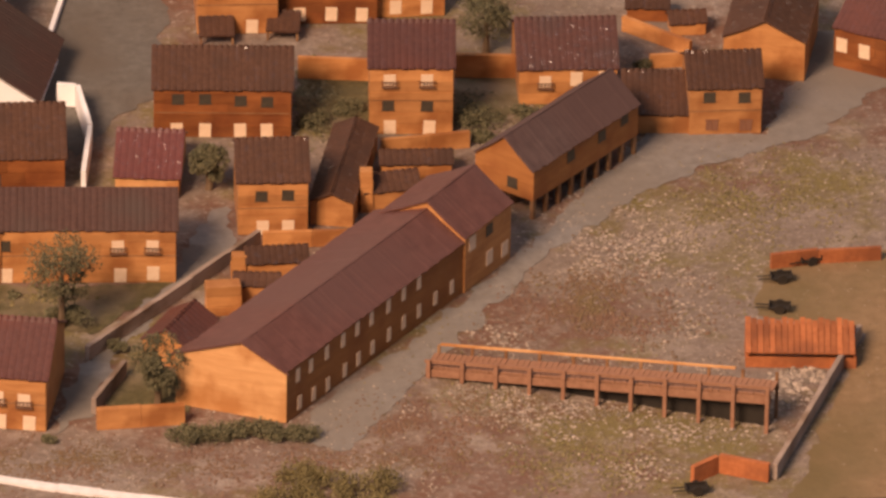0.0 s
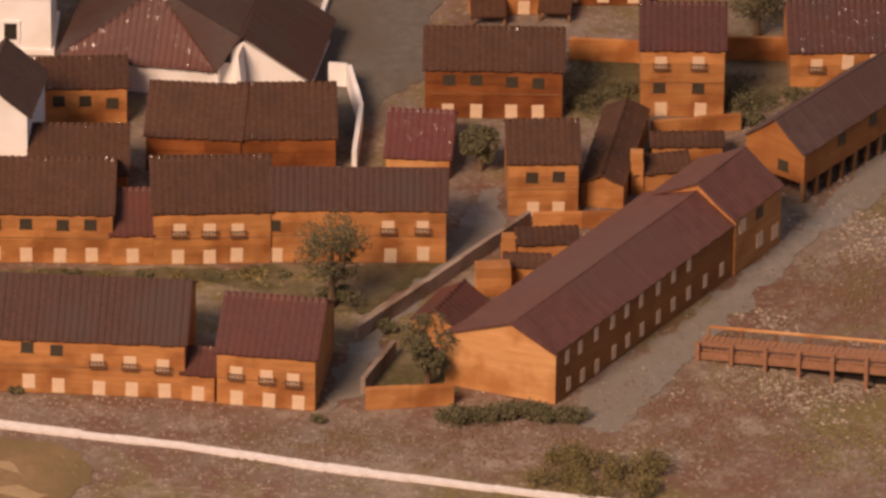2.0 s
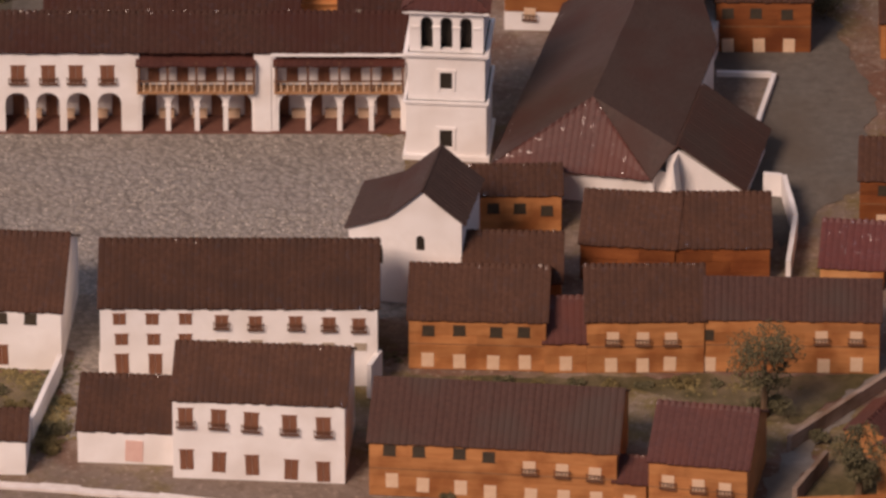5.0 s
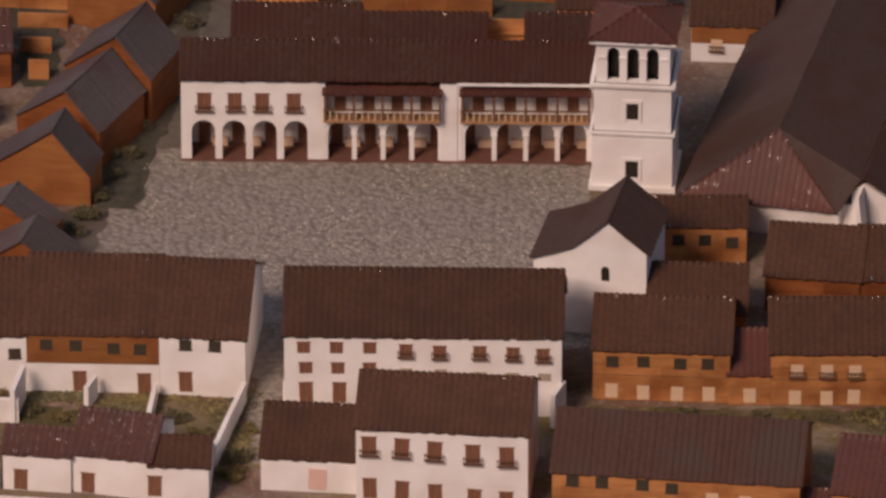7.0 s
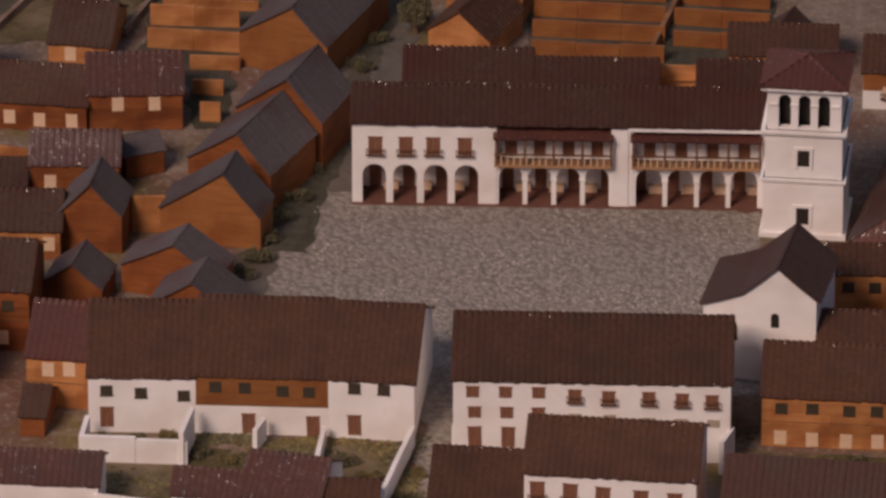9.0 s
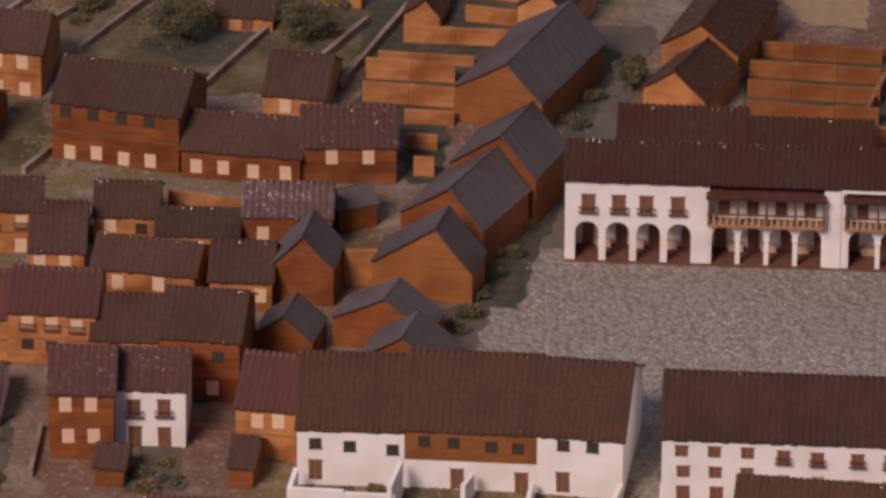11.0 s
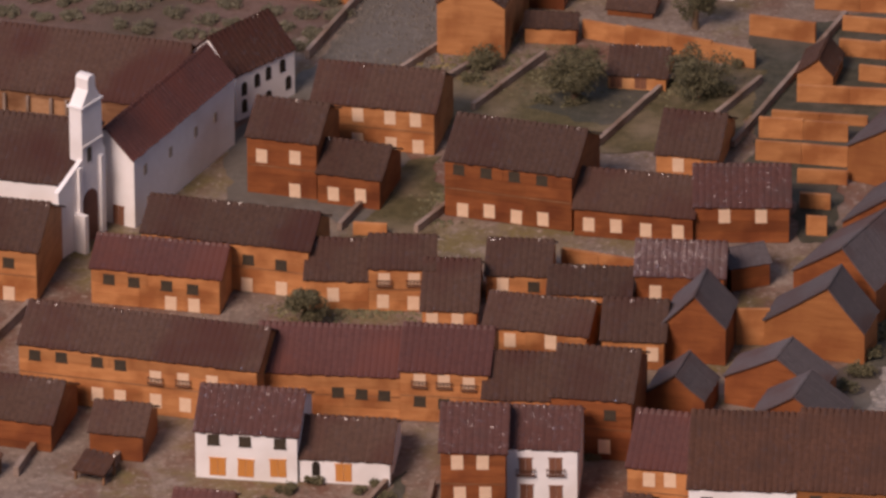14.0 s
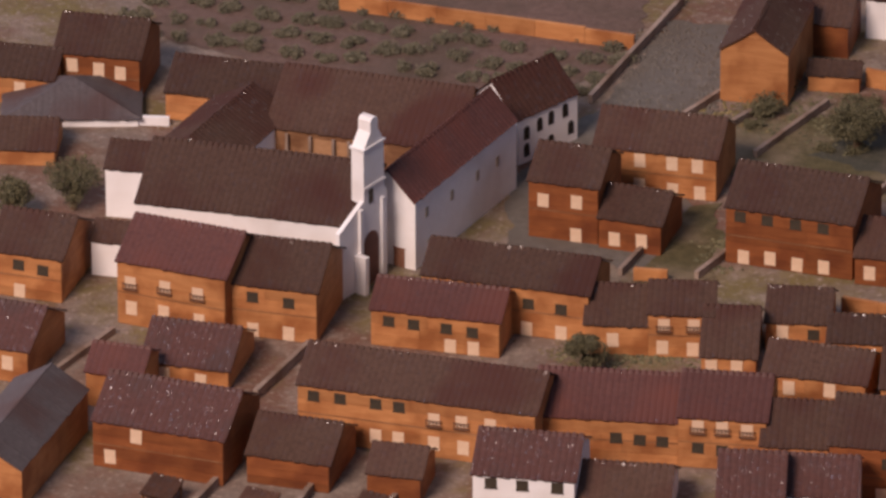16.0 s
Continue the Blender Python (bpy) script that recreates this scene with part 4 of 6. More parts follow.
wall_run("garden_wall", 86.37, -61.35, 90.63, -63.23, 1.79, 0.45, "rust")
wall_run("garden_wall", 91.42, -62.75, 101.42, -37.21, 1.55, 0.45, "greywood")
wall_run("garden_wall", 59.97, -0.23, 68.34, 0.94, 1.67, 0.45, "wood")
wall_run("garden_wall", 24.81, -6.72, 30.66, -6.94, 0.60, 0.45, "plaster")
wall_run("garden_wall", 26.22, 35.17, 31.53, 34.94, 0.48, 0.45, "plaster")
wall_run("garden_wall", 31.53, 34.94, 28.55, 18.76, 0.60, 0.45, "plaster")
wall_run("garden_wall", 30.06, 10.71, 31.80, 10.37, 2.38, 0.45, "plaster")
wall_run("garden_wall", 31.80, 10.37, 32.64, 2.21, 2.38, 0.45, "plaster")
wall_run("garden_wall", 32.64, 2.21, 31.72, -6.72, 2.38, 0.45, "plaster")
wall_run("garden_wall", -64.73, -28.50, -55.24, -28.80, 2.50, 0.45, "plaster")
wall_run("garden_wall", -64.73, -28.50, -64.38, -24.40, 2.50, 0.45, "plaster")
wall_run("garden_wall", -55.59, -29.03, -54.83, -24.06, 3.58, 0.45, "plaster")
wall_run("garden_wall", -49.04, -26.22, -48.28, -23.82, 2.38, 0.45, "plaster")
wall_run("garden_wall", -43.29, -31.15, -42.80, -23.84, 1.67, 0.45, "plaster")
wall_run("garden_wall", -37.01, -36.75, -34.67, -24.41, 2.03, 0.45, "plaster")
wall_run("garden_wall", -6.50, -28.97, -5.51, -26.04, 3.58, 0.45, "plaster")
wall_run("garden_wall", -30.98, -25.14, -30.29, -24.25, 2.38, 0.45, "plaster")
wall_run("garden_wall", -102.61, 37.31, -100.33, 44.77, 0.83, 0.45, "greywood")
wall_run("garden_wall", -95.22, 37.41, -92.81, 42.68, 0.83, 0.45, "greywood")
wall_run("garden_wall", -92.18, 64.38, -86.12, 76.67, 0.83, 0.45, "greywood")
wall_run("garden_wall", -79.32, 57.26, -72.99, 72.85, 0.83, 0.45, "greywood")
wall_run("garden_wall", -66.08, 58.30, -56.82, 88.27, 0.83, 0.45, "greywood")
wall_run("garden_wall", -68.18, 64.38, -64.29, 72.89, 0.83, 0.45, "greywood")
wall_run("garden_wall", -101.44, 36.56, -98.14, 36.45, 1.31, 0.45, "wood")
wall_run("garden_wall", -80.85, 30.99, -73.54, 29.19, 2.27, 0.45, "wood")
wall_run("garden_wall", -82.97, 81.68, -65.34, 76.00, 2.03, 0.45, "wood")
wall_run("garden_wall", -137.48, 93.24, -106.81, 87.22, 1.67, 0.45, "wood")
wall_run("garden_wall", -109.63, 74.55, -102.84, 98.53, 1.07, 0.45, "greywood")
wall_run("garden_wall", -100.19, 71.78, -96.37, 78.65, 0.83, 0.45, "greywood")
wall_run("garden_wall", -95.06, 71.09, -90.66, 78.01, 0.83, 0.45, "greywood")
wall_run("garden_wall", -153.70, 10.56, -149.40, 19.90, 0.72, 0.45, "greywood")

wall_run("garden_wall", -137.26, -16.05, -133.52, -3.87, 0.95, 0.5, "greywood")
wall_run("garden_wall", -127.36, -15.07, -125.75, -6.72, 0.95, 0.5, "greywood")
wall_run("garden_wall", -119.08, -14.25, -117.53, -7.94, 0.95, 0.5, "greywood")
wall_run("garden_wall", -134.07, 7.77, -130.36, 18.65, 0.95, 0.5, "greywood")
# terraced gardens: retaining walls with a strip of soil on each step
for x0, y0, x1, y1, h in ((-66.4, 83.6, -59.7, 82.2, 2.4), (-57.2, 85.4, -46.1, 84.2, 1.6), (-57.2, 79.7, -48.9, 78.6, 2.0), (-54.9, 74.2, -49.2, 73.3, 1.85),
                          (-60.7, 69.0, -50.3, 68.8, 1.8), (-62.9, 64.6, -53.4, 64.0, 1.2), (-63.9, 60.7, -55.1, 60.4, 2.3), (-63.9, 55.8, -54.8, 54.9, 2.2),
                          (-59.5, 51.2, -54.6, 51.1, 1.6), (-58.9, 45.8, -55.9, 45.6, 1.7), (-57.9, 40.1, -55.9, 40.0, 2.2), (-60.3, 90.2, -46.5, 89.2, 1.9)):
    wall_run("terrace_wall", x0, y0, x1, y1, h * 0.94, 0.45, "wood")
for x0, x1, ys in ((-26.4, -13.4, (54.2, 58.6, 63.0, 67.4)), (-12.6, -3.2, (57.0, 61.6, 66.2))):
    for y in ys:
        wall_run("terrace_wall", x0, y + 1.0, x1, y, 1.7, 0.45, "amber")
wall_run("garden_wall", -14.6, 54.6, -11.4, 70.2, 1.2, 0.45, "darkwood")

# ground patches
patch("plaza", [(-50.6, 0.3), (-49.4, 8.0), (-47.6, 20.5), (-46.4, 26.0), (-41.6, 26.0), (-3.7, 22.9), (-3.3, -13.5), (-31.1, -16.7), (-34.8, -14.6)], 0.04, "cobble")
patch("street", [(-34.2, -36.6), (-34.8, -13.5), (-31.1, -13.4), (-30.3, -36.5)], 0.03, "cobble", 1.1)
patch("street", [(-48.7, -0.6), (-41.0, 24.2), (-35.9, 74.6), (-43.5, 74.0), (-47.7, 29.5), (-55.3, 3.4)], 0.03, "darkstreet", 1.1)
patch("street", [(48.0, -54.0), (70.7, -21.6), (87.3, 7.3), (96.4, 2.4), (102.6, 23.0), (109.8, 26.2), (114.1, 19.1), (101.3, 2.8), (87.3, -5.3), (73.6, -20.6), (54.0, -55.8)], 0.03, "asphaltgrey", 1.1)
patch("street", [(26.0, 51.4), (37.0, 51.4), (41.2, 29.9), (39.6, 12.4), (35.7, 9.0), (31.8, -0.0), (28.9, 12.4), (31.1, 35.8), (26.3, 37.0)], 0.03, "darkstreet", 1.1)
patch("street", [(-108.9, 74.0), (-103.6, 94.5), (-96.9, 94.3), (-96.9, 78.6), (-100.4, 73.7), (-101.0, 66.0)], 0.035, "darkstreet", 1.1)
patch("street", [(-108.9, 74.0), (-101.0, 68.0), (-99.8, 57.3), (-93.8, 46.8), (-99.5, 38.8), (-114.2, 42.0), (-115.8, 55.4)], 0.03, "darkstreet", 1.1)
patch("terrace_soil", [(-66.5, 84.0), (-47.0, 93.0), (-46.0, 73.0), (-55.0, 60.0), (-55.5, 38.5), (-58.5, 38.5), (-60.0, 50.0), (-64.5, 54.0), (-64.5, 62.0)], 0.04, "moss_shade")
patch("terrace_soil", [(-27.0, 53.5), (-27.0, 71.0), (-2.5, 70.0), (-3.0, 54.0)], 0.04, "moss_shade")
patch("sand_streak", [(-24.4, 85.8), (-23.1, 78.8), (-20.6, 75.6), (-15.0, 75.0), (-15.3, 86.5)], 0.05, "sand")
# moss strip; its dark tone also holds the shadow beside the gables
patch("verge", [(-46.5, 13.3), (-42.9, 40.6), (-39.3, 68.0), (-41.0, 69.1), (-44.6, 47.8), (-49.0, 28.2), (-50.5, 12.9)], 0.045, "moss_shade")
patch("yard", [(-79.8, -25.1), (-79.8, -16.4), (-76.0, -15.0), (-74.9, -24.7)], 0.05, "moss_shade")
patch("yard", [(-95.7, -27.4), (-94.1, -17.5), (-91.8, -10.7), (-91.2, -26.0)], 0.05, "moss_shade")
patch("yard", [(-3.2, -24.9), (40.1, -24.6), (31.5, -34.1), (28.5, -31.9), (18.3, -27.5), (-2.7, -27.0)], 0.05, "grass")
patch("yard", [(-101.4, 36.0), (-97.6, 53.3), (-94.8, 53.6), (-93.9, 37.8)], 0.05, "grass")
patch("yard", [(-99.3, 72.1), (-64.2, 76.1), (-65.8, 58.3), (-78.9, 56.1), (-96.1, 60.9)], 0.05, "grass")
patch("yard", [(-64.8, -26.6), (-34.9, -24.4), (-36.5, -36.7), (-62.5, -37.7)], 0.05, "grass")
patch("field", [(-157.4, 98.7), (-106.5, 104.6), (-107.2, 84.6), (-117.8, 73.0), (-142.5, 79.2), (-155.4, 85.6)], 0.04, "soil")
patch("yard", [(32.4, -47.3), (39.7, -48.6), (40.0, -41.3), (35.0, -39.0)], 0.05, "grass")
patch("yard", [(52.6, 6.2), (59.1, 3.7), (60.0, 18.6), (53.3, 18.9)], 0.05, "grass")
patch("yard", [(66.9, 4.6), (73.7, 7.8), (74.4, 18.1), (67.8, 18.3)], 0.05, "grass")
patch("meadow", [(92.4, -66.0), (101.8, -36.2), (92.3, -32.6), (94.2, -23.0), (112.4, -18.2), (109.9, -66.7)], 0.05, "lawn")
patch("meadow", [(-23.1, -51.1), (-5.0, -54.8), (4.1, -56.9), (7.0, -61.5), (5.0, -67.5), (-22.8, -67.3)], 0.05, "lawn")
house(5.92, 45.15, -3.3, 7.75, 7.72, 3.93, 2.12, "x", "halfwood", "brown", {"b": [(2.46, 1.87)]})
house(-5.60, 53.60, -20.0, 3.60, 9.00, 1.30, 1.50, "y", "palewood", "smoke")
house(-7.08, 51.54, -0.6, 10.41, 6.61, 2.38, 1.82, "x", "wood", "brown")
wall_run("garden_wall", -63.08, -39.95, -56.37, -41.36, 2.86, 0.45, "plaster")
wall_run("garden_wall", 31.60, -51.55, 39.49, -50.82, 2.03, 0.7, "wood")
wall_run("garden_wall", 84.32, 24.19, 90.35, 18.72, 1.55, 0.45, "wood")
wall_run("garden_wall", 86.39, 16.31, 90.45, 16.63, 1.31, 0.45, "wood")
house(84.99, 26.28, -5.5, 3.88, 2.43, 1.43, 0.67, "x", "redwood", "brown")
house(89.00, 22.96, 4.2, 3.27, 2.43, 1.31, 0.67, "x", "wood", "brown")
house(103.85, 16.28, -30.4, 8.53, 7.80, 4.17, 2.15, "x", "redwood", "red", {"l": [(0.81, 2.43), (3.17, 2.29)]})
house(-83.10, -24.34, -4.7, 2.72, 4.64, 1.91, 1.28, "x", "redwood", "drab")
house(-70.87, -23.62, -6.6, 2.26, 6.08, 2.03, 1.67, "x", "redwood", "drab")
house(-103.95, -28.58, 1.3, 7.95, 5.95, 2.62, 1.64, "x", "redwood", "tile")
house(-111.89, -25.94, -4.9, 5.37, 4.97, 2.62, 1.37, "x", "wood", "red")
wall_run("garden_wall", -96.11, -23.75, -92.72, -13.06, 0.83, 0.45, "greywood")
wall_run("garden_wall", -88.88, -23.19, -88.71, -13.86, 0.83, 0.45, "greywood")
patch("sand_streak", [(-15.6, -56.5), (-7.6, -57.6), (-1.6, -59.9), (1.4, -62.8), (-2.1, -60.9), (-8.1, -58.8), (-15.6, -57.7)], 0.06, "sand")
patch("sand_streak", [(-15.6, -60.8), (-4.6, -62.3), (3.4, -66.3), (1.4, -67.3), (-6.1, -64.1), (-15.6, -62.6)], 0.06, "sand")
patch("street", [(27.4, -52.8), (31.6, -47.7), (33.4, -38.4), (45.3, -17.2), (45.1, -9.5), (42.9, -11.1), (39.1, -24.1), (31.4, -37.5)], 0.028, "asphaltgrey", 1.1)
house(-64.24, 27.68, 25.6, 3.94, 4.17, 2.50, 1.15, "x", "redwood", "slate")
wall_run("garden_wall", -63.04, 16.76, -59.84, 17.01, 3.70, 0.45, "wood")
house(-83.95, 92.77, -7.4, 10.55, 6.64, 4.41, 1.83, "x", "plaster", "drab", {"s": [(5.94, 1.38)]})
house(-71.17, 91.89, -11.0, 2.76, 4.45, 4.29, 1.22, "x", "plaster", "drab", {"s": [(1.25, 0.86)]})
house(-80.89, 87.12, -7.4, 4.63, 4.21, 0.72, 1.16, "x", "redwood", "drab")
tree(-71.85, 84.77, 5.72, 2.42)
patch("yard", [(-87.2, 65.3), (-81.2, 73.5), (-74.4, 72.9), (-78.1, 62.5), (-80.3, 62.5)], 0.055, "moss_shade")
bush(-93.36, 71.08, 1.19, 1.26)
bush(-81.82, 77.33, 1.43, 1.16)
bush(-82.66, 74.05, 1.55, 1.37)
bush(-71.23, 75.17, 1.55, 1.37)
bush(-68.62, 70.33, 1.79, 1.79)
bush(-85.42, 67.04, 0.95, 1.16)
bush(-82.60, 66.81, 1.19, 1.37)
bush(-67.42, 76.82, 1.43, 1.37)
bush(-72.93, 71.81, 1.07, 1.16)
bush(-99.95, -14.15, 1.43, 0.95)
bush(-94.03, -14.01, 1.31, 0.84)
bush(-95.28, -15.66, 1.07, 0.84)
bush(-102.22, -15.99, 1.19, 1.16)
bush(-103.78, -18.54, 1.19, 1.05)
bush(-83.40, -15.60, 1.19, 0.95)
bush(-93.33, -13.07, 0.95, 0.63)



def lean_to(x, y, yaw, w):
    t = thing("lean_to", x, y, yaw, "small brown tiled lean-to canopy on posts", "shed", "lean-tos")
    for q in (0.1, w - 0.3):
        part("post", boxes((q, 0.1, 0, q + 0.2, 0.3, 1.15)), "darkwood", t)
        part("post", boxes((q, 2.2, 0, q + 0.2, 2.4, 1.75)), "darkwood", t)
    slope("roof_slope", "brown", t, (0, -0.2, 1.1), (1, 0, 0), w, (0, 2.8, 0.85))


lean_to(43.94, 22.43, 0, 3.4)
lean_to(50.32, 23.38, -8, 3.2)
lean_to(-133.11, -15.52, -20, 3.6)
lean_to(-122.29, -15.12, -20, 3.3)
lean_to(-142.10, -13.96, -20, 3.3)

# small masonry, carts
block("chimney", "stubby orange brick chimney stack", 45.48, -24.48, 1.37, 1.05, 2.98, "wood")
block("stone_pile", "stacked orange stone blocks", 43.83, -30.00, 3.16, 1.58, 2.98, "wood")
block("chimney", "rough orange brick chimney stack", 57.93, -10.97, 1.16, 1.05, 4.29, "wood")
cart(94.12, -26.78, 5)
cart(93.37, -32.23, -8)
cart(97.25, -23.65, 20)
cart(83.16, -65.48, 8)

# planting
tree(29.11, -32.46, 10.13, 3.68)
tree(37.17, -47.29, 7.75, 2.63)
bush(30.81, -31.95, 3.93, 2.00)
bush(28.94, -31.07, 2.38, 1.58)
tree(71.08, 19.97, 6.56, 3.16)
bush(54.21, 5.62, 2.03, 2.11)
bush(57.28, 8.36, 1.55, 1.79)
bush(69.58, 5.42, 2.98, 2.89)
tree(43.60, -6.36, 4.77, 1.89)
bush(85.30, 16.00, 1.79, 1.37)
bush(47.50, -64.83, 2.98, 2.42, "yellow")
bush(50.09, -62.87, 3.28, 2.63, "yellow")
bush(53.03, -63.94, 3.58, 2.89, "yellow")
bush(55.83, -62.99, 3.28, 2.63, "yellow")
bush(51.40, -66.62, 2.68, 2.63, "yellow")
bush(54.84, -67.49, 2.98, 2.53, "yellow")
bush(48.69, -60.82, 2.38, 2.11, "yellow")
bush(39.20, -53.74, 2.44, 1.79)
bush(40.72, -53.52, 2.09, 1.79)
bush(42.49, -53.27, 2.03, 1.79)
bush(44.52, -52.98, 2.27, 1.79)
bush(46.28, -53.14, 2.21, 1.79)
bush(48.03, -53.46, 2.15, 1.79)
bush(49.77, -53.78, 2.09, 1.79)
bush(34.07, -37.31, 2.38, 1.16)
bush(27.39, -53.28, 0.95, 0.84)
bush(0.27, -47.30, 1.19, 0.95)
tree(-103.96, 16.86, 4.29, 2.21)
tree(-157.42, 45.69, 5.66, 3.16)
tree(-163.17, 43.17, 4.17, 2.37)
tree(-82.62, 67.02, 5.96, 3.16)
tree(-70.48, 69.24, 5.07, 3.58)
bush(-92.53, 74.51, 3.58, 2.63)
tree(-82.43, 68.08, 4.77, 3.16)
tree(-92.23, 91.52, 5.36, 2.63)
bush(-62.75, -24.08, 0.83, 1.16, "yellow")
bush(-60.15, -24.24, 0.83, 1.26)
bush(-57.34, -23.74, 0.83, 1.16, "yellow")
bush(-53.79, -27.31, 1.43, 1.37)
bush(-51.68, -28.32, 0.95, 1.37, "yellow")
bush(-46.56, -27.66, 1.19, 1.47)
bush(-44.95, -29.23, 0.83, 1.16, "yellow")
bush(-40.88, -28.06, 1.43, 1.58)
bush(-38.70, -31.21, 1.07, 1.58, "yellow")
bush(-40.17, -32.84, 1.19, 1.37, "yellow")
bush(-34.96, -35.36, 1.55, 1.58)
bush(-35.36, -38.53, 1.19, 1.58, "yellow")
bush(-34.12, -30.03, 0.83, 1.05, "yellow")
bush(-61.01, -36.00, 1.43, 1.26)
bush(2.42, -25.97, 0.72, 1.26, "yellow")
bush(5.61, -25.92, 0.72, 1.26)
bush(8.80, -26.63, 0.72, 1.26, "yellow")
bush(11.99, -26.58, 0.72, 1.26)
bush(15.18, -26.54, 0.72, 1.26, "yellow")
bush(18.37, -26.49, 0.72, 1.26)
bush(21.56, -26.44, 0.72, 1.26, "yellow")
bush(24.76, -26.40, 0.72, 1.26)
bush(-52.10, 8.23, 2.38, 1.47)
bush(-50.68, 11.20, 2.50, 1.58)
bush(-49.82, 14.73, 2.27, 1.47)
bush(-49.03, 19.43, 2.38, 1.47)
bush(-47.92, 23.60, 2.50, 1.47)
bush(-46.91, 29.57, 2.38, 1.47)
bush(-45.88, 35.59, 2.50, 1.47)
bush(-44.98, 41.07, 2.38, 1.47)
bush(-43.98, 45.99, 2.27, 1.37)
bush(-42.89, 51.56, 2.38, 1.47)
bush(-41.56, 57.83, 2.27, 1.37)
bush(-79.08, -21.80, 1.07, 1.26)
bush(-77.41, -20.03, 0.95, 1.37, "yellow")
bush(-76.36, -23.21, 1.19, 1.37)
bush(-78.29, -24.99, 1.07, 1.26, "yellow")
bush(-94.26, -20.81, 1.19, 1.16)
bush(-93.13, -16.33, 0.95, 1.05)
bush(-92.65, -23.95, 1.07, 1.26)
bush(-74.81, -7.12, 0.83, 1.05)
bush(49.51, -36.19, 2.38, 1.79)
bush(73.91, 6.45, 2.38, 1.79)
bush(69.34, 1.48, 2.03, 1.58)
bush(-92.52, 73.94, 2.62, 2.11)
bush(-91.06, 79.26, 2.03, 1.79)
tree(-37.86, 59.83, 4.17, 1.89)
bush(37.19, 48.39, 3.58, 2.11)

for r in range(7):
    for k in range(15):
        x = -157.5 + 3.7 * k + 1.6 * (r % 2) + RND.uniform(-0.7, 0.7)
        y = 97.5 - 3.9 * r - 0.19 * (x + 157.5) + RND.uniform(-0.6, 0.6)
        if x < -109.5 + 0.25 * (y - 75) and y > 76.5 + max(0.0, -0.3 * (x + 125)) * 0.9:
            bush(x, y, RND.uniform(0.8, 1.25), RND.uniform(1.4, 2.1), "crop")

# ---------- the bell tower ----------


def arched_panel(x0, z0, x1, z1, holes, y0, y1):
    """A wall slab with arched openings; holes: (centre, width, foot, top)."""
    bm = bmesh.new()
    edges = sorted(holes)
    cur = x0
    for cx, w, foot, top in edges:
        box(bm, cur, y0, z0, cx - w / 2, y1, z1)
        if foot > z0 + 0.01:
            box(bm, cx - w / 2, y0, z0, cx + w / 2, y1, foot)
        n, r = 8, w / 2
        arc = [(cx + r * math.cos(math.pi * i / n), top - r + r * math.sin(math.pi * i / n)) for i in range(n + 1)]
        prism(bm, [(cx + r, z1)] + arc + [(cx - r, z1)], y0, y1)
        cur = cx + w / 2
    box(bm, cur, y0, z0, x1, y1, z1)
    bmesh.ops.remove_doubles(bm, verts=bm.verts[:], dist=0.001)
    return recalc(bm)


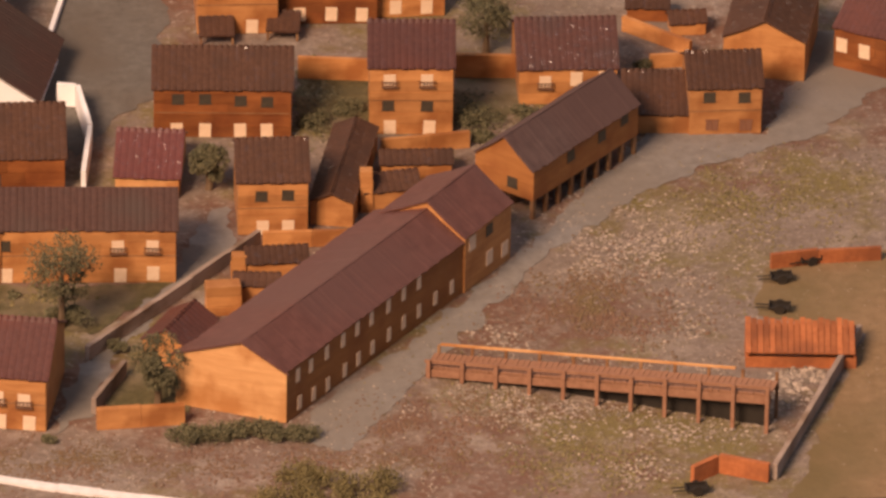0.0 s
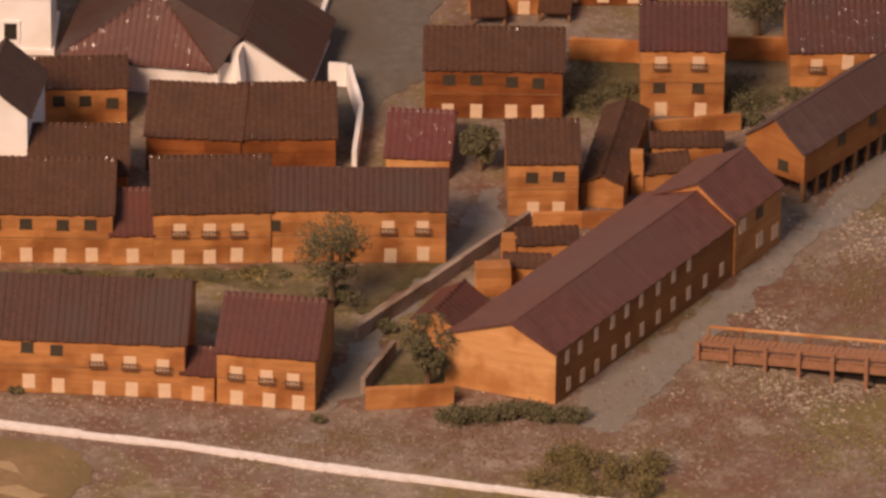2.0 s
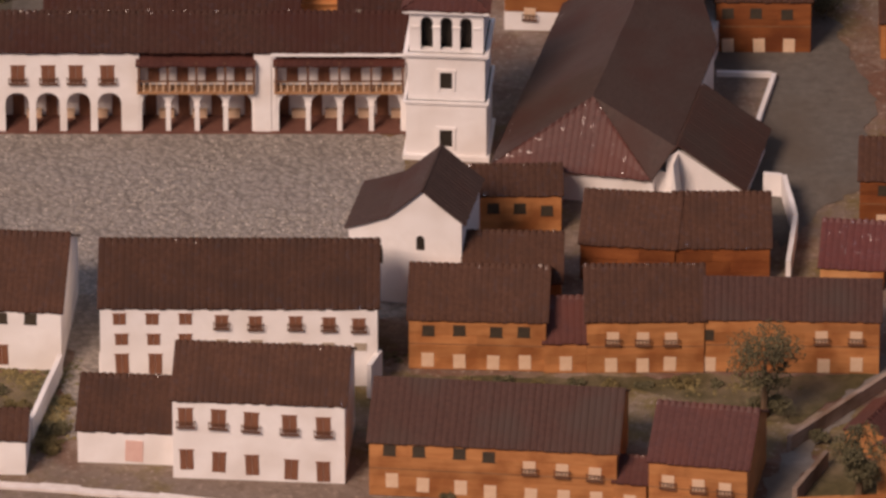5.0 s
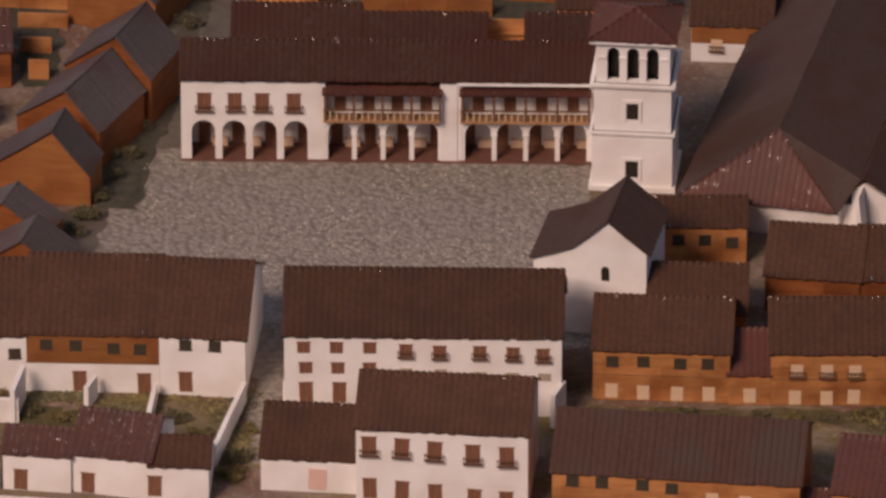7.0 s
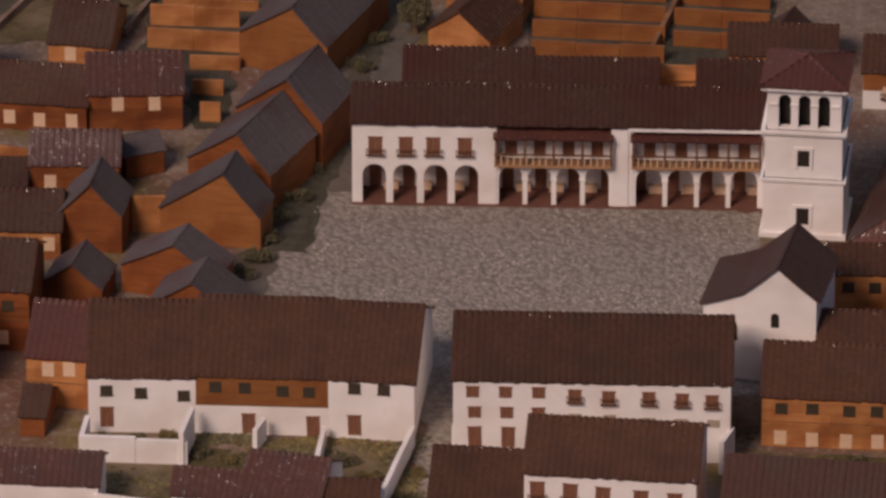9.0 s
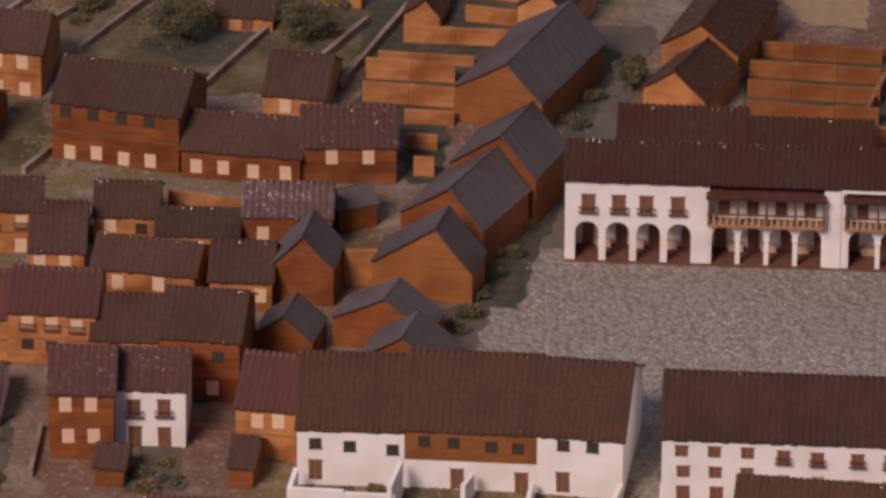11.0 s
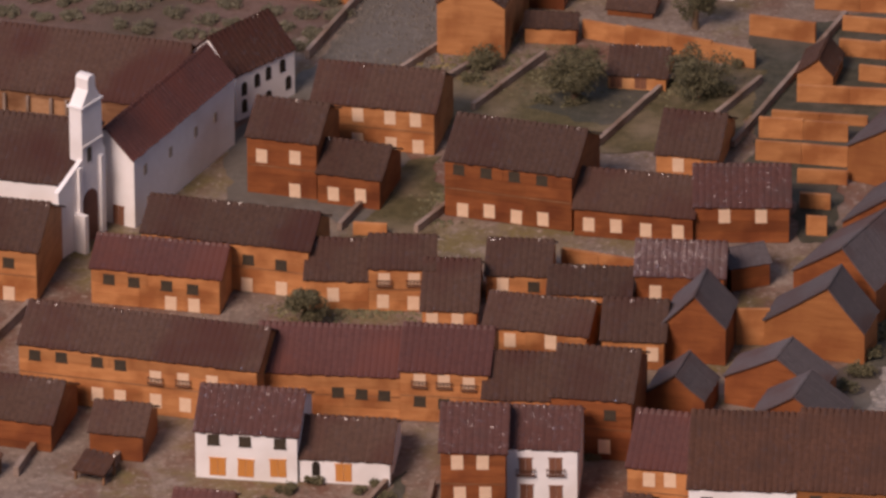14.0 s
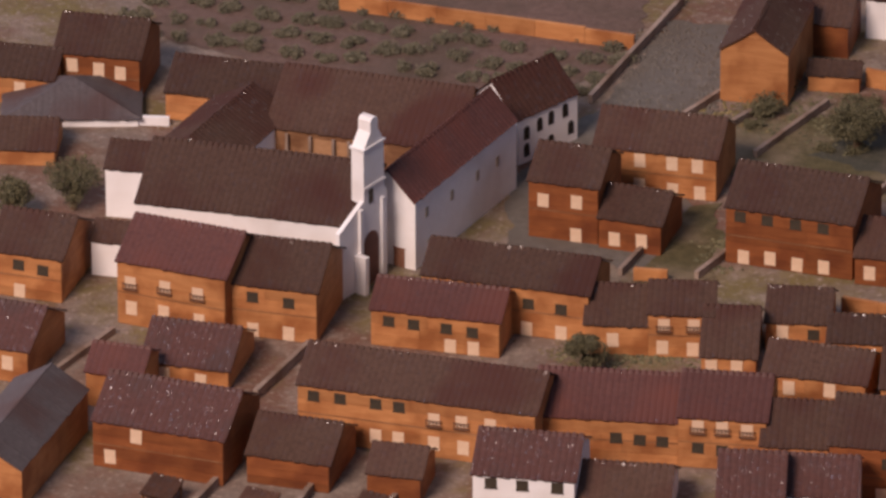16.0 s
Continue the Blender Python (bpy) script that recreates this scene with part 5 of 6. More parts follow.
def bell_tower(x, y, yaw):
    t = thing("bell_tower", x, y, yaw, "white plastered bell tower with a brown pyramid roof", "tower")
    W = 7.6
    z1, z2, z3 = 6.2, 11.2, 15.9
    part("lower_stage", boxes((0, 0, 0, W, W, z1)), "plaster", t)
    part("middle_stage", boxes((0.15, 0.15, z1, W - 0.15, W - 0.15, z2)), "plaster", t)
    for z, o in ((z1, 0.25), (z2, 0.25), (z3 - 0.15, 0.3)):
        part("cornice", boxes((-o, -o, z - 0.22, W + o, W + o, z), (-o * 0.5, -o * 0.5, z - 0.4, W + o * 0.5, W + o * 0.5, z - 0.22)), "plaster", t)
    part("plinth_course", boxes((-0.3, -0.3, 0, W + 0.3, W + 0.3, 0.5)), "plaster", t)
    holes = [(W / 2 + d, 1.15, z2 + 0.22, z2 + 3.7) for d in (-1.85, 0, 1.85)]
    part("belfry_wall", arched_panel(0.3, z2, W - 0.3, z3, holes, 0.3, 1.0), "plaster", t)
    part("belfry_wall", arched_panel(0.3, z2, W - 0.3, z3, holes, W - 1.0, W - 0.3), "plaster", t)
    side = arched_panel(1.0, z2, W - 1.0, z3, [(W / 2, 1.2, z2 + 0.75, z2 + 3.6)], 0.3, 1.0)
    me = mesh_of(side, "belfry_wall", "plaster")
    for ox in (W, 1.3):
        ob = part("belfry_wall", me, None, t)
        ob.matrix_local = pose(ox * S, 0, 0, 0, 0, 90)
    part("belfry_core", boxes((1.6, 1.6, z2, W - 1.6, W - 1.6, z3)), "black", t)
    for d in (-2.9, -0.95, 0.95, 2.9):
        part("impost", boxes((W / 2 + d - 0.4, 0.18, z2 + 2.55, W / 2 + d + 0.4, 0.32, z2 + 2.75)), "plaster", t)
    for zc, ww, hh in ((8.35, 1.15, 1.7), (2.3, 1.2, 1.75)):
        w = part("window", boxes((W / 2 - ww / 2, -0.02 if zc < z1 else 0.12, zc - hh / 2, W / 2 + ww / 2, 0.3, zc + hh / 2)), "black", t)
        y0 = -0.12 if zc < z1 else 0.02
        part("window_frame", boxes((W / 2 - ww / 2 - 0.35, y0, zc + hh / 2, W / 2 + ww / 2 + 0.35, 0.25, zc + hh / 2 + 0.28),
                                   (W / 2 - ww / 2 - 0.28, y0, zc - hh / 2 - 0.2, W / 2 - ww / 2, 0.25, zc + hh / 2),
                                   (W / 2 + ww / 2, y0, zc - hh / 2 - 0.2, W / 2 + ww / 2 + 0.28, 0.25, zc + hh / 2)), "plaster", w)
    o, hr = 0.4, 1.5
    for p, a in (((-o, -o), (1, 0)), ((W + o, -o), (0, 1)), ((W + o, W + o), (-1, 0)), ((-o, W + o), (0, -1))):
        L = W + 2 * o
        inw = Vector((-a[1], a[0], 0)) * (L / 2) + Vector((0, 0, hr))
        slope("roof_slope", "red", t, (p[0], p[1], z3), (a[0], a[1], 0), L, inw, (L / 2 - 0.02, L / 2 - 0.02))
    return t


bell_tower(-3.5, 18.3, -4.5)

# ---------- the church behind the tower ----------


def church():
    t = thing("church", 5.0, 11.3, -12.0, "white church with a broad hipped dark brown roof", "church")
    W, L, h, rise = 16.6, 46.0, 3.4, 5.2
    part("wall", boxes((0, 0, 0, W - 1.6, L, h), (W - 1.6, 1.0, 0, W, 22.0, h), (15.6, 9.0, h, W, 22.0, 6.2)), "plaster", t)
    k, o = rise / (W / 2), 0.5
    hip, mid = 5.4, W / 2
    slope("roof_slope", "smoke", t, (-o, L + o, h - o * k), (0, -1, 0), L + 2 * o, (mid + o, 0, rise + o * k), (0.0, hip))
    roof_sheet(t, "roof_slope", "smoke", [(14.9, -o, 3.1), (W + 0.3, 0.8, 6.35), (W + 0.3, 22.2, 6.5), (14.2, 29.5, 7.0), (13.0, L, 7.2), (mid, L, h + rise), (mid, hip - o, h + rise)])
    slope("hipped_end", "red", t, (-o, -o, h - o * k), (1, 0, 0), 15.4, (0, hip, rise + o * k), (mid + o - 0.02, 15.4 - mid - o - 0.02))
    # side chapel with its own gable
    part("side_chapel_wall", recalc(_chapel(W)), "plaster", t)
    slope("side_chapel_roof", "dark", t, (W + 7.2, 0.6, 2.4), (0, 1, 0), 13.0, (-6.6, 0, 4.2))
    slope("side_chapel_roof", "dark", t, (W - 0.4, 13.6, 5.5), (0, -1, 0), 13.0, (1.0, 0, 1.1))
    return t


def _chapel(W):
    bm = bmesh.new()
    prism(bm, [(W - 0.5, 0), (W + 6.6, 0), (W + 6.6, 2.2), (W + 0.6, 5.85), (W - 0.5, 5.0)], 0.9, 13.3)
    prism(bm, [(W + 0.1, 0), (W + 1.2, 0), (W + 0.6, 5.6)], -1.6, 0.9)
    return bm


church()

# ---------- the arcaded town hall on the square ----------


def arcade():
    t = thing("town_hall", -42.5, 23.6, 0.0, "long white arcaded town hall with timber balconies", "building")
    H, D = 8.55, 13.0
    # four narrow arches under plain wall
    a0, a1, a2, b1 = 0.0, 13.2, 25.6, 38.7
    pier = 1.0
    holes = [(2.1 + 2.92 * i, 2.25, 0.0, 4.25) for i in range(4)]
    part("front_wall", arched_panel(a0, 0, a1, H, holes, 0, 0.7), "plaster", t)
    for i, x in enumerate((2.2, 5.1, 7.7, 10.7)):
        opening("B", x, 6.2, t)
    for s0, s1 in ((a1, 24.6), (26.2, b1)):
        part("pier", boxes((s0 - 0.0, 0, 0, s0 + 0.5, 0.7, H)), "plaster", t)
        n = 4
        step = (s1 - s0 - 0.5) / n
        hs = [(s0 + 0.5 + step * (i + 0.5), step - 0.46, 0.0, 4.15) for i in range(n)]
        part("arch_wall", arched_panel(s0 + 0.5, 0, s1, 4.42, hs, 0.05, 0.6), "plaster", t)
        for i in range(1, n):
            q = s0 + 0.5 + step * i
            part("capital", boxes((q - 0.3, -0.03, 2.75, q + 0.3, 0.63, 2.9)), "plaster", t)
        bal = part("balcony", boxes((s0 + 0.3, -0.75, 4.44, s1, 0.6, 4.68)), "oak", t, "ochre brown timber balcony")
        part("balcony_rail", boxes((s0 + 0.3, -0.75, 5.72, s1, -0.6, 5.86)), "rail", bal)
        nb = int((s1 - s0) / 0.62)
        for i in range(nb + 1):
            q = s0 + 0.35 + (s1 - s0 - 0.45) * i / nb
            part("baluster", boxes((q - 0.05, -0.72, 4.68, q + 0.05, -0.63, 5.73)), "cream", bal)
        for i in range(n + 1):
            q = s0 + 0.5 + step * i
            part("balcony_post", boxes((q - 0.12, -0.72, 4.68, q + 0.12, -0.48, 7.7)), "rail", bal)
        part("upper_wall", boxes((s0 + 0.3, 1.3, 4.44, s1, 1.7, H)), "plaster", t)
        for i in range(n):
            q = s0 + 0.5 + step * (i + 0.5)
            ob = part("balcony_door", boxes((q - 0.55, 1.22, 4.7, q + 0.55, 1.32, 6.9)), "shutter", t, "brown door")
        slope("balcony_roof", "red", t, (s0 + 0.2, -0.95, 7.5), (1, 0, 0), s1 - s0, (0, 2.2, 0.85))
    part("pier", boxes((24.6, -0.1, 0, 26.2, 0.7, H + 0.1)), "plaster", t)
    part("pier", boxes((b1, 0, 0, b1 + 0.7, 0.7, H)), "plaster", t)
    # walls behind the arcade
    part("back_wall", boxes((0.2, 3.4, 0, b1 + 0.6, 3.8, H)), "plaster", t)
    part("end_wall", boxes((0.02, 0.7, 0, 0.4, 7.2, H)), "plaster", t)
    part("end_wall", boxes((b1 + 0.3, 0.7, 0, b1 + 0.68, 7.2, H)), "plaster", t)
    part("rear_wall", boxes((0.4, 6.8, 0, b1 + 0.3, 7.2, H)), "plaster", t)
    part("arcade_floor", boxes((0.0, -0.4, 0, b1 + 0.7, 3.4, 0.14)), "clay", t, "red brown arcade paving")
    part("arcade_ceiling", boxes((0.4, 0.7, 4.1, b1 + 0.3, 3.4, 4.2)), "shutter", t)
    for i in range(12):
        q = 2.1 + 3.15 * i
        part("arcade_door", boxes((q - 0.55, 3.3, 0.14, q + 0.55, 3.42, 2.3)), "shutter", t, "brown door")
        part("arcade_bench", boxes((q + 0.8, 2.7, 0.14, q + 2.2, 3.3, 0.9)), "cream", t, "pale bench")
    part("eave_course", boxes((-0.1, -0.12, H, 24.4, 0.5, H + 0.15), (26.2, -0.55, H - 0.2, b1 + 0.5, 0.3, H + 0.02)), "plaster", t)
    for x0, x1 in ((-0.2, 12.9), (12.9, b1 + 0.6)):
        roof_range(t, x0, x1, -0.35, H, 3.9, 2.5)
    # rear ranges round the court
    for x0, x1, rd, rise in ((4.4, 17.0, 3.9, 2.5), (17.0, 29.0, 3.3, 1.9), (32.4, 38.9, 3.3, 1.9)):
        part("rear_wall", boxes((x0 + 0.1, 7.75, 0, x1 - 0.1, 7.3 + 2 * rd, H - 0.12)), "plaster", t)
        roof_range(t, x0, x1, 7.45, H, rd, rise)
    part("court_wall", boxes((28.8, 13.0, 0, 32.6, 13.4, H), (28.8, 12.6, 7.2, 32.6, 13.0, 7.35)), "wood", t, "honey brown wooden court wall")


def roof_range(t, x0, x1, y0, H, rd, rise):
    slope("roof_slope", "umber", t, (x0, y0, H + 0.05), (1, 0, 0), x1 - x0, (0, rd, rise))
    slope("roof_slope", "umber", t, (x1, y0 + 2 * rd, H + 0.05), (-1, 0, 0), x1 - x0, (0, -rd, rise))
    bm = bmesh.new()
    prism(bm, [(y0 + 0.75, H - 0.1), (y0 + 2 * rd - 0.75, H - 0.1), (y0 + rd, H + rise - 0.5)], x0 + 0.25, x1 - 0.25, "x")
    part("gable_wall", recalc(bm), "plaster", t)


arcade()

# ---------- the chapel on the corner of the square ----------


def chapel(x, y, yaw):
    t = thing("chapel", x, y, yaw, "white plaster chapel with a kinked dark brown roof", "building")
    D = 8.8
    prof = [(0.0, 7.6), (3.7, 9.0), (7.1, 12.1), (10.9, 9.1)]
    bm = bmesh.new()
    prism(bm, [(0.15, 0), (10.75, 0), (10.75, 8.9), (7.1, 11.85), (3.75, 8.75), (0.15, 7.4)], 0, D)
    part("wall", recalc(bm), "plaster", t)
    (ax, az), (bx, bz), (cx, cz), (dx, dz) = prof
    slope("lower_roof", "smoke", t, (ax - 0.2, D + 0.3, az - 0.05), (0, -1, 0), D + 0.6, (bx - ax + 0.25, 0, bz - az + 0.1))
    slope("roof_slope", "smoke", t, (bx, D + 0.3, bz + 0.02), (0, -1, 0), D + 0.6, (cx - bx, 0, cz - bz))
    slope("roof_slope", "smoke", t, (dx + 0.3, -0.3, dz - 0.22), (0, 1, 0), D + 0.6, (cx - dx - 0.3, 0, cz - dz + 0.24))
    part("ridge_cap", boxes((cx - 0.12, -0.3, cz - 0.1, cx + 0.12, D + 0.3, cz + 0.06)), "smoke", t)
    opening("k", 6.9, 6.5, t)
    opening("a", 2.2, 5.3, t)


chapel(-8.85, -9.7, -11.0)

# ---------- convent bell gable ----------


def bell_gable(x, y, yaw):
    t = thing("bell_gable", x, y, yaw, "white bell gable over the convent church front", "tower")
    bm = bmesh.new()
    prism(bm, [(7.7, 0), (7.7, 9.0), (7.3, 9.6), (7.2, 14.6), (6.3, 16.1), (6.3, 17.2), (6.0, 17.5), (5.4, 17.5), (5.1, 17.2), (5.1, 16.1), (3.95, 14.6), (3.95, 0)], 0, 1.45)
    prism(bm, [(0, 0), (3.95, 0), (3.95, 9.15), (0, 7.2)], 0.02, 0.5)
    part("front_wall", recalc(bm), "plaster", t)
    part("pilaster", boxes((3.0, -0.3, 0, 3.5, 0, 8.6)), "plaster", t)
    part("pilaster", boxes((6.6, -0.3, 0, 7.0, 0, 8.6)), "plaster", t)
    part("buttress", boxes((2.4, -1.3, 0, 3.0, 0, 4.0)), "plaster", t)
    part("cornice", boxes((3.85, -0.12, 10.3, 7.35, 0.0, 10.55), (3.8, -0.15, 14.5, 7.35, 1.6, 14.7)), "plaster", t)
    bm = bmesh.new()
    n, r, top = 8, 1.15, 5.6
    prism(bm, [(3.9, 0.02), (6.2, 0.02)] + [(5.05 + r * math.cos(math.pi * i / n), top - r + r * math.sin(math.pi * i / n)) for i in range(n + 1)], -0.08, 0.1)
    part("doorway", recalc(bm), "clay", t, "dark arched doorway")
    part("window", boxes((4.75, -0.06, 8.6, 5.4, 0.1, 10.1)), "glass", t)
    return t


bell_gable(-128.94, 28.82, 61.1)

# ---------- plank pier on posts ----------


def pier():
    """The deck rises from the bank at one end to stand clear of the hollow at the other."""
    L, W = 32.3, 2.7
    z0, z1 = 0.75, 3.7
    t = thing("footbridge", 61.5, -42.6, -21.0, "brown plank footbridge on slender wooden posts", "bridge")
    tilt = math.degrees(math.atan2(z1 - z0, L))
    deck = pose(0, 0, z0 * S, 0, -tilt, 0)
    n = 60
    me = mesh_of(boxes((0.02, 0.0, 0.0, L / n - 0.03, W, 0.16)), "plank", "pierwood")
    for i in range(n):
        ob = part("plank", me, None, t)
        ob.matrix_local = deck @ Matrix.Translation((L * i / n * S, RND.uniform(-0.06, 0.06) * S, RND.uniform(0, 0.05) * S))
    for i in range(10):
        a, b = L * i / 10, L * (i + 1) / 10 - 0.03
        part("fascia_board", boxes((a, -0.16, -0.75 + RND.uniform(-0.06, 0.06), b, -0.02, -0.02)), "pierwood", t).matrix_local = deck
        part("kick_board", boxes((a, -0.12, 0.62 + RND.uniform(-0.05, 0.05), b, -0.02, 0.95)), "pierwood", t).matrix_local = deck
    part("beam", boxes((0, 0.02, -0.6, L, 0.24, -0.01)), "darkwood", t).matrix_local = deck
    part("beam", boxes((0, W - 0.24, -0.6, L, W, -0.01)), "darkwood", t).matrix_local = deck
    for i in range(11):
        q = 0.35 + (L - 0.7) * i / 10
        z = z0 + (z1 - z0) * q / L
        part("post", boxes((q - 0.17, -0.42, 0, q + 0.17, -0.18, z + 1.05 + RND.uniform(-0.08, 0.12))), "pierwood", t)
        part("post", boxes((q - 0.14, W + 0.02, 0, q + 0.14, W + 0.22, z + 0.95)), "darkwood", t)
    # black sheet added to stand for the shade below the deck
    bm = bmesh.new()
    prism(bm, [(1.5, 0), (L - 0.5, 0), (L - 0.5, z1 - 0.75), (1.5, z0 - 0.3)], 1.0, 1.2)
    part("skirt_board", recalc(bm), "black", t, "black sheet standing for the shade under the deck")
    part("handrail", boxes((0.6, W + 0.0, 0.95, L - 4.0, W + 0.24, 1.13)), "palewood", t, "pale wooden handrail").matrix_local = deck


pier()

# shed beyond the footbridge
def board_shed(x, y, yaw):
    t = thing("shed", x, y, yaw, "open orange board shed with a sloping plank roof", "shed")
    for i in range(18):
        q = i * 0.55
        part("board", boxes((q, 0, 0.6, q + 0.5, 4.8 - 0.2 * (i % 3), 0.75)), "rust", t).matrix_local = pose(0, 0, 0.9 * S, 14, 0, 0)
    part("frame", boxes((0, 0, 0, 10, 0.3, 1.0), (0, 4.0, 0, 10, 4.3, 2.2), (0, 0.3, 0, 0.3, 4.0, 1.2), (9.7, 0.3, 0, 10, 4.0, 1.2)), "rust", t)


board_shed(90.4, -42.1, -4)

# white kerb along the foot of the town
def kerb():
    t = thing("kerb", 0, 0, 0, "long low white painted kerb", "kerb", kind="structure")
    pts = [(-68.8, -42.0), (-36.2, -46.2), (-25.6, -47.9), (-7.3, -52.1), (2.7, -55.2), (15.2, -58.3), (27.6, -62.4), (45.9, -67.5), (66.9, -73.2)]
    for (x0, y0), (x1, y1) in zip(pts, pts[1:]):
        L = math.hypot(x1 - x0, y1 - y0)
        n = max(1, round(L / 3.5))
        for i in range(n):
            ob = part("kerb_stone", boxes((0, RND.uniform(-0.1, 0.1), -0.1, L / n + 0.05, 1.0 + RND.uniform(-0.15, 0.15), 0.22 + RND.uniform(0, 0.05))), "kerbwhite", t)
            k = i / n
            ob.matrix_local = pose((x0 + (x1 - x0) * k) * S, (y0 + (y1 - y0) * k) * S, 0, 0, 0, math.degrees(math.atan2(y1 - y0, x1 - x0)) + RND.uniform(-1.2, 1.2))


kerb()

# loose stones and tufts on the slope
def scatter(name, label, n, region, material, size, seed):
    rnd = random.Random(seed)
    bm = bmesh.new()
    x0, y0, x1, y1 = region
    for _ in range(n):
        p = Vector((rnd.uniform(x0, x1), rnd.uniform(y0, y1), 0.0))
        if noise.noise(p * 0.09) < rnd.uniform(-0.25, 0.25):
            continue
        s = size * rnd.uniform(0.5, 1.6)
        q = Euler((0, 0, rnd.uniform(0, 6.3))).to_matrix()
        vs = [bm.verts.new(p + q @ Vector(v) * s) for v in ((1, 0.1, 0), (0.1, 0.8, 0), (-0.9, 0, 0), (0, -0.7, 0), (0.1, 0.05, 0.6))]
        for f in ((0, 1, 4), (1, 2, 4), (2, 3, 4), (3, 0, 4)):
            bm.faces.new([vs[i] for i in f])
    tagged(new(name, mesh_of(bm, name, material)), label, "stones", kind="stuff")


scatter("cobbles", "uneven grey cobbles bedded in the square", 5000, (-46, 0, -5, 23), "cobblestone", 0.2, 11)
scatter("cobbles", "uneven grey cobbles bedded in the square", 2200, (-34, -13, -9, 0), "cobblestone", 0.2, 12)
scatter("cobbles", "uneven blue grey cobbles of the back lane", 1800, (-107.5, 72, -97, 94), "darkstreet", 0.26, 13)
scatter("gravel", "loose pale pebbles on the dry slope", 6000, (52, -60, 125, 20), "pebble", 0.13, 3)
scatter("gravel", "loose pale pebbles along the foot of the town", 4000, (-20, -66, 62, -48), "pebble", 0.12, 4)
scatter("dry_turf", "dry yellowish turf on the slope", 5000, (55, -60, 125, 15), "leaf_yellow", 0.13, 5)


def tufts(name, label, x, y, rx, ry, n, material, size, seed):
    rnd = random.Random(seed)
    bm = bmesh.new()
    for _ in range(n):
        p = Vector((x + rnd.gauss(0, rx), y + rnd.gauss(0, ry), 0.0))
        if noise.noise(p * 0.25) < rnd.uniform(-0.3, 0.2):
            continue
        s = size * rnd.uniform(0.4, 1.5)
        q = Euler((0, 0, rnd.uniform(0, 6.3))).to_matrix()
        vs = [bm.verts.new(p + q @ Vector(v) * s) for v in ((1, 0.1, 0), (0.1, 0.9, 0), (-0.9, 0, 0), (0, -0.8, 0), (0.2, 0.05, 0.45))]
        for f in ((0, 1, 4), (1, 2, 4), (2, 3, 4), (3, 0, 4)):
            bm.faces.new([vs[i] for i in f])
    tagged(new(name, mesh_of(bm, name, material)), label, "turf", kind="stuff")


tufts("turf", "yellowish green turf patch", 93.6, -11.5, 4.0, 4.0, 2600, "leaf_yellow", 0.16, 20)
tufts("turf", "reddish brown turf patch", 78.1, -30.0, 4.2, 4.0, 3000, "rough", 0.2, 21)
tufts("turf", "greenish turf patch", 75.4, -59.1, 4.5, 4.0, 2600, "leaf_yellow", 0.15, 22)
tufts("turf", "reddish brown turf patch", 62.3, -51.5, 4.0, 3.5, 2200, "rough", 0.18, 23)
tufts("turf", "pale stony rubble", 83.7, -18.3, 5.0, 5.0, 2600, "pebble", 0.17, 24)
tufts("turf", "pale stony rubble", 73.8, -45.7, 5, 3, 2200, "pebble", 0.16, 25)
tufts("turf", "pale stony rubble", 86.4, -47.2, 5, 4, 2000, "pebble", 0.16, 26)
for i, (x, y, rx, ry, n) in enumerate(((78.2, -21.3, 2.2, 1.6, 260), (85.6, -25.9, 1.6, 3.0, 300), (86.4, -35.6, 1.2, 3.0, 260), (69.9, -50.7, 2.5, 1.6, 240),
                                      (80.3, -60.3, 2.0, 1.6, 240), (89.0, -48.5, 3.0, 1.6, 260), (68.4, -36.0, 2.0, 1.8, 160), (82.0, -54.5, 5.0, 1.0, 300))):
    tufts("rubble", "pale broken stones strewn on dry earth", x, y, rx, ry, n, "pebble", 0.2, 60 + i)
tufts("turf", "heap of pale stones", 95.4, -44.4, 1.2, 1.2, 260, "pebble", 0.4, 27)
tufts("turf", "brown turf along the kerb", 50.8, -58.2, 7, 2.2, 2200, "rough", 0.16, 28)
tufts("turf", "brown turf along the kerb", 28.8, -57.4, 7, 2.2, 2200, "rough", 0.16, 29)
tufts("turf", "dry green turf in the yard", -90.3, 71.5, 6, 5, 2600, "leaf", 0.14, 50)
tufts("turf", "dry green turf in the yard", -73.6, 66.5, 6, 6, 2600, "leaf_yellow", 0.13, 51)
tufts("turf", "dry green turf in the yard", -98.4, 44.7, 2.5, 4, 900, "leaf", 0.13, 52)
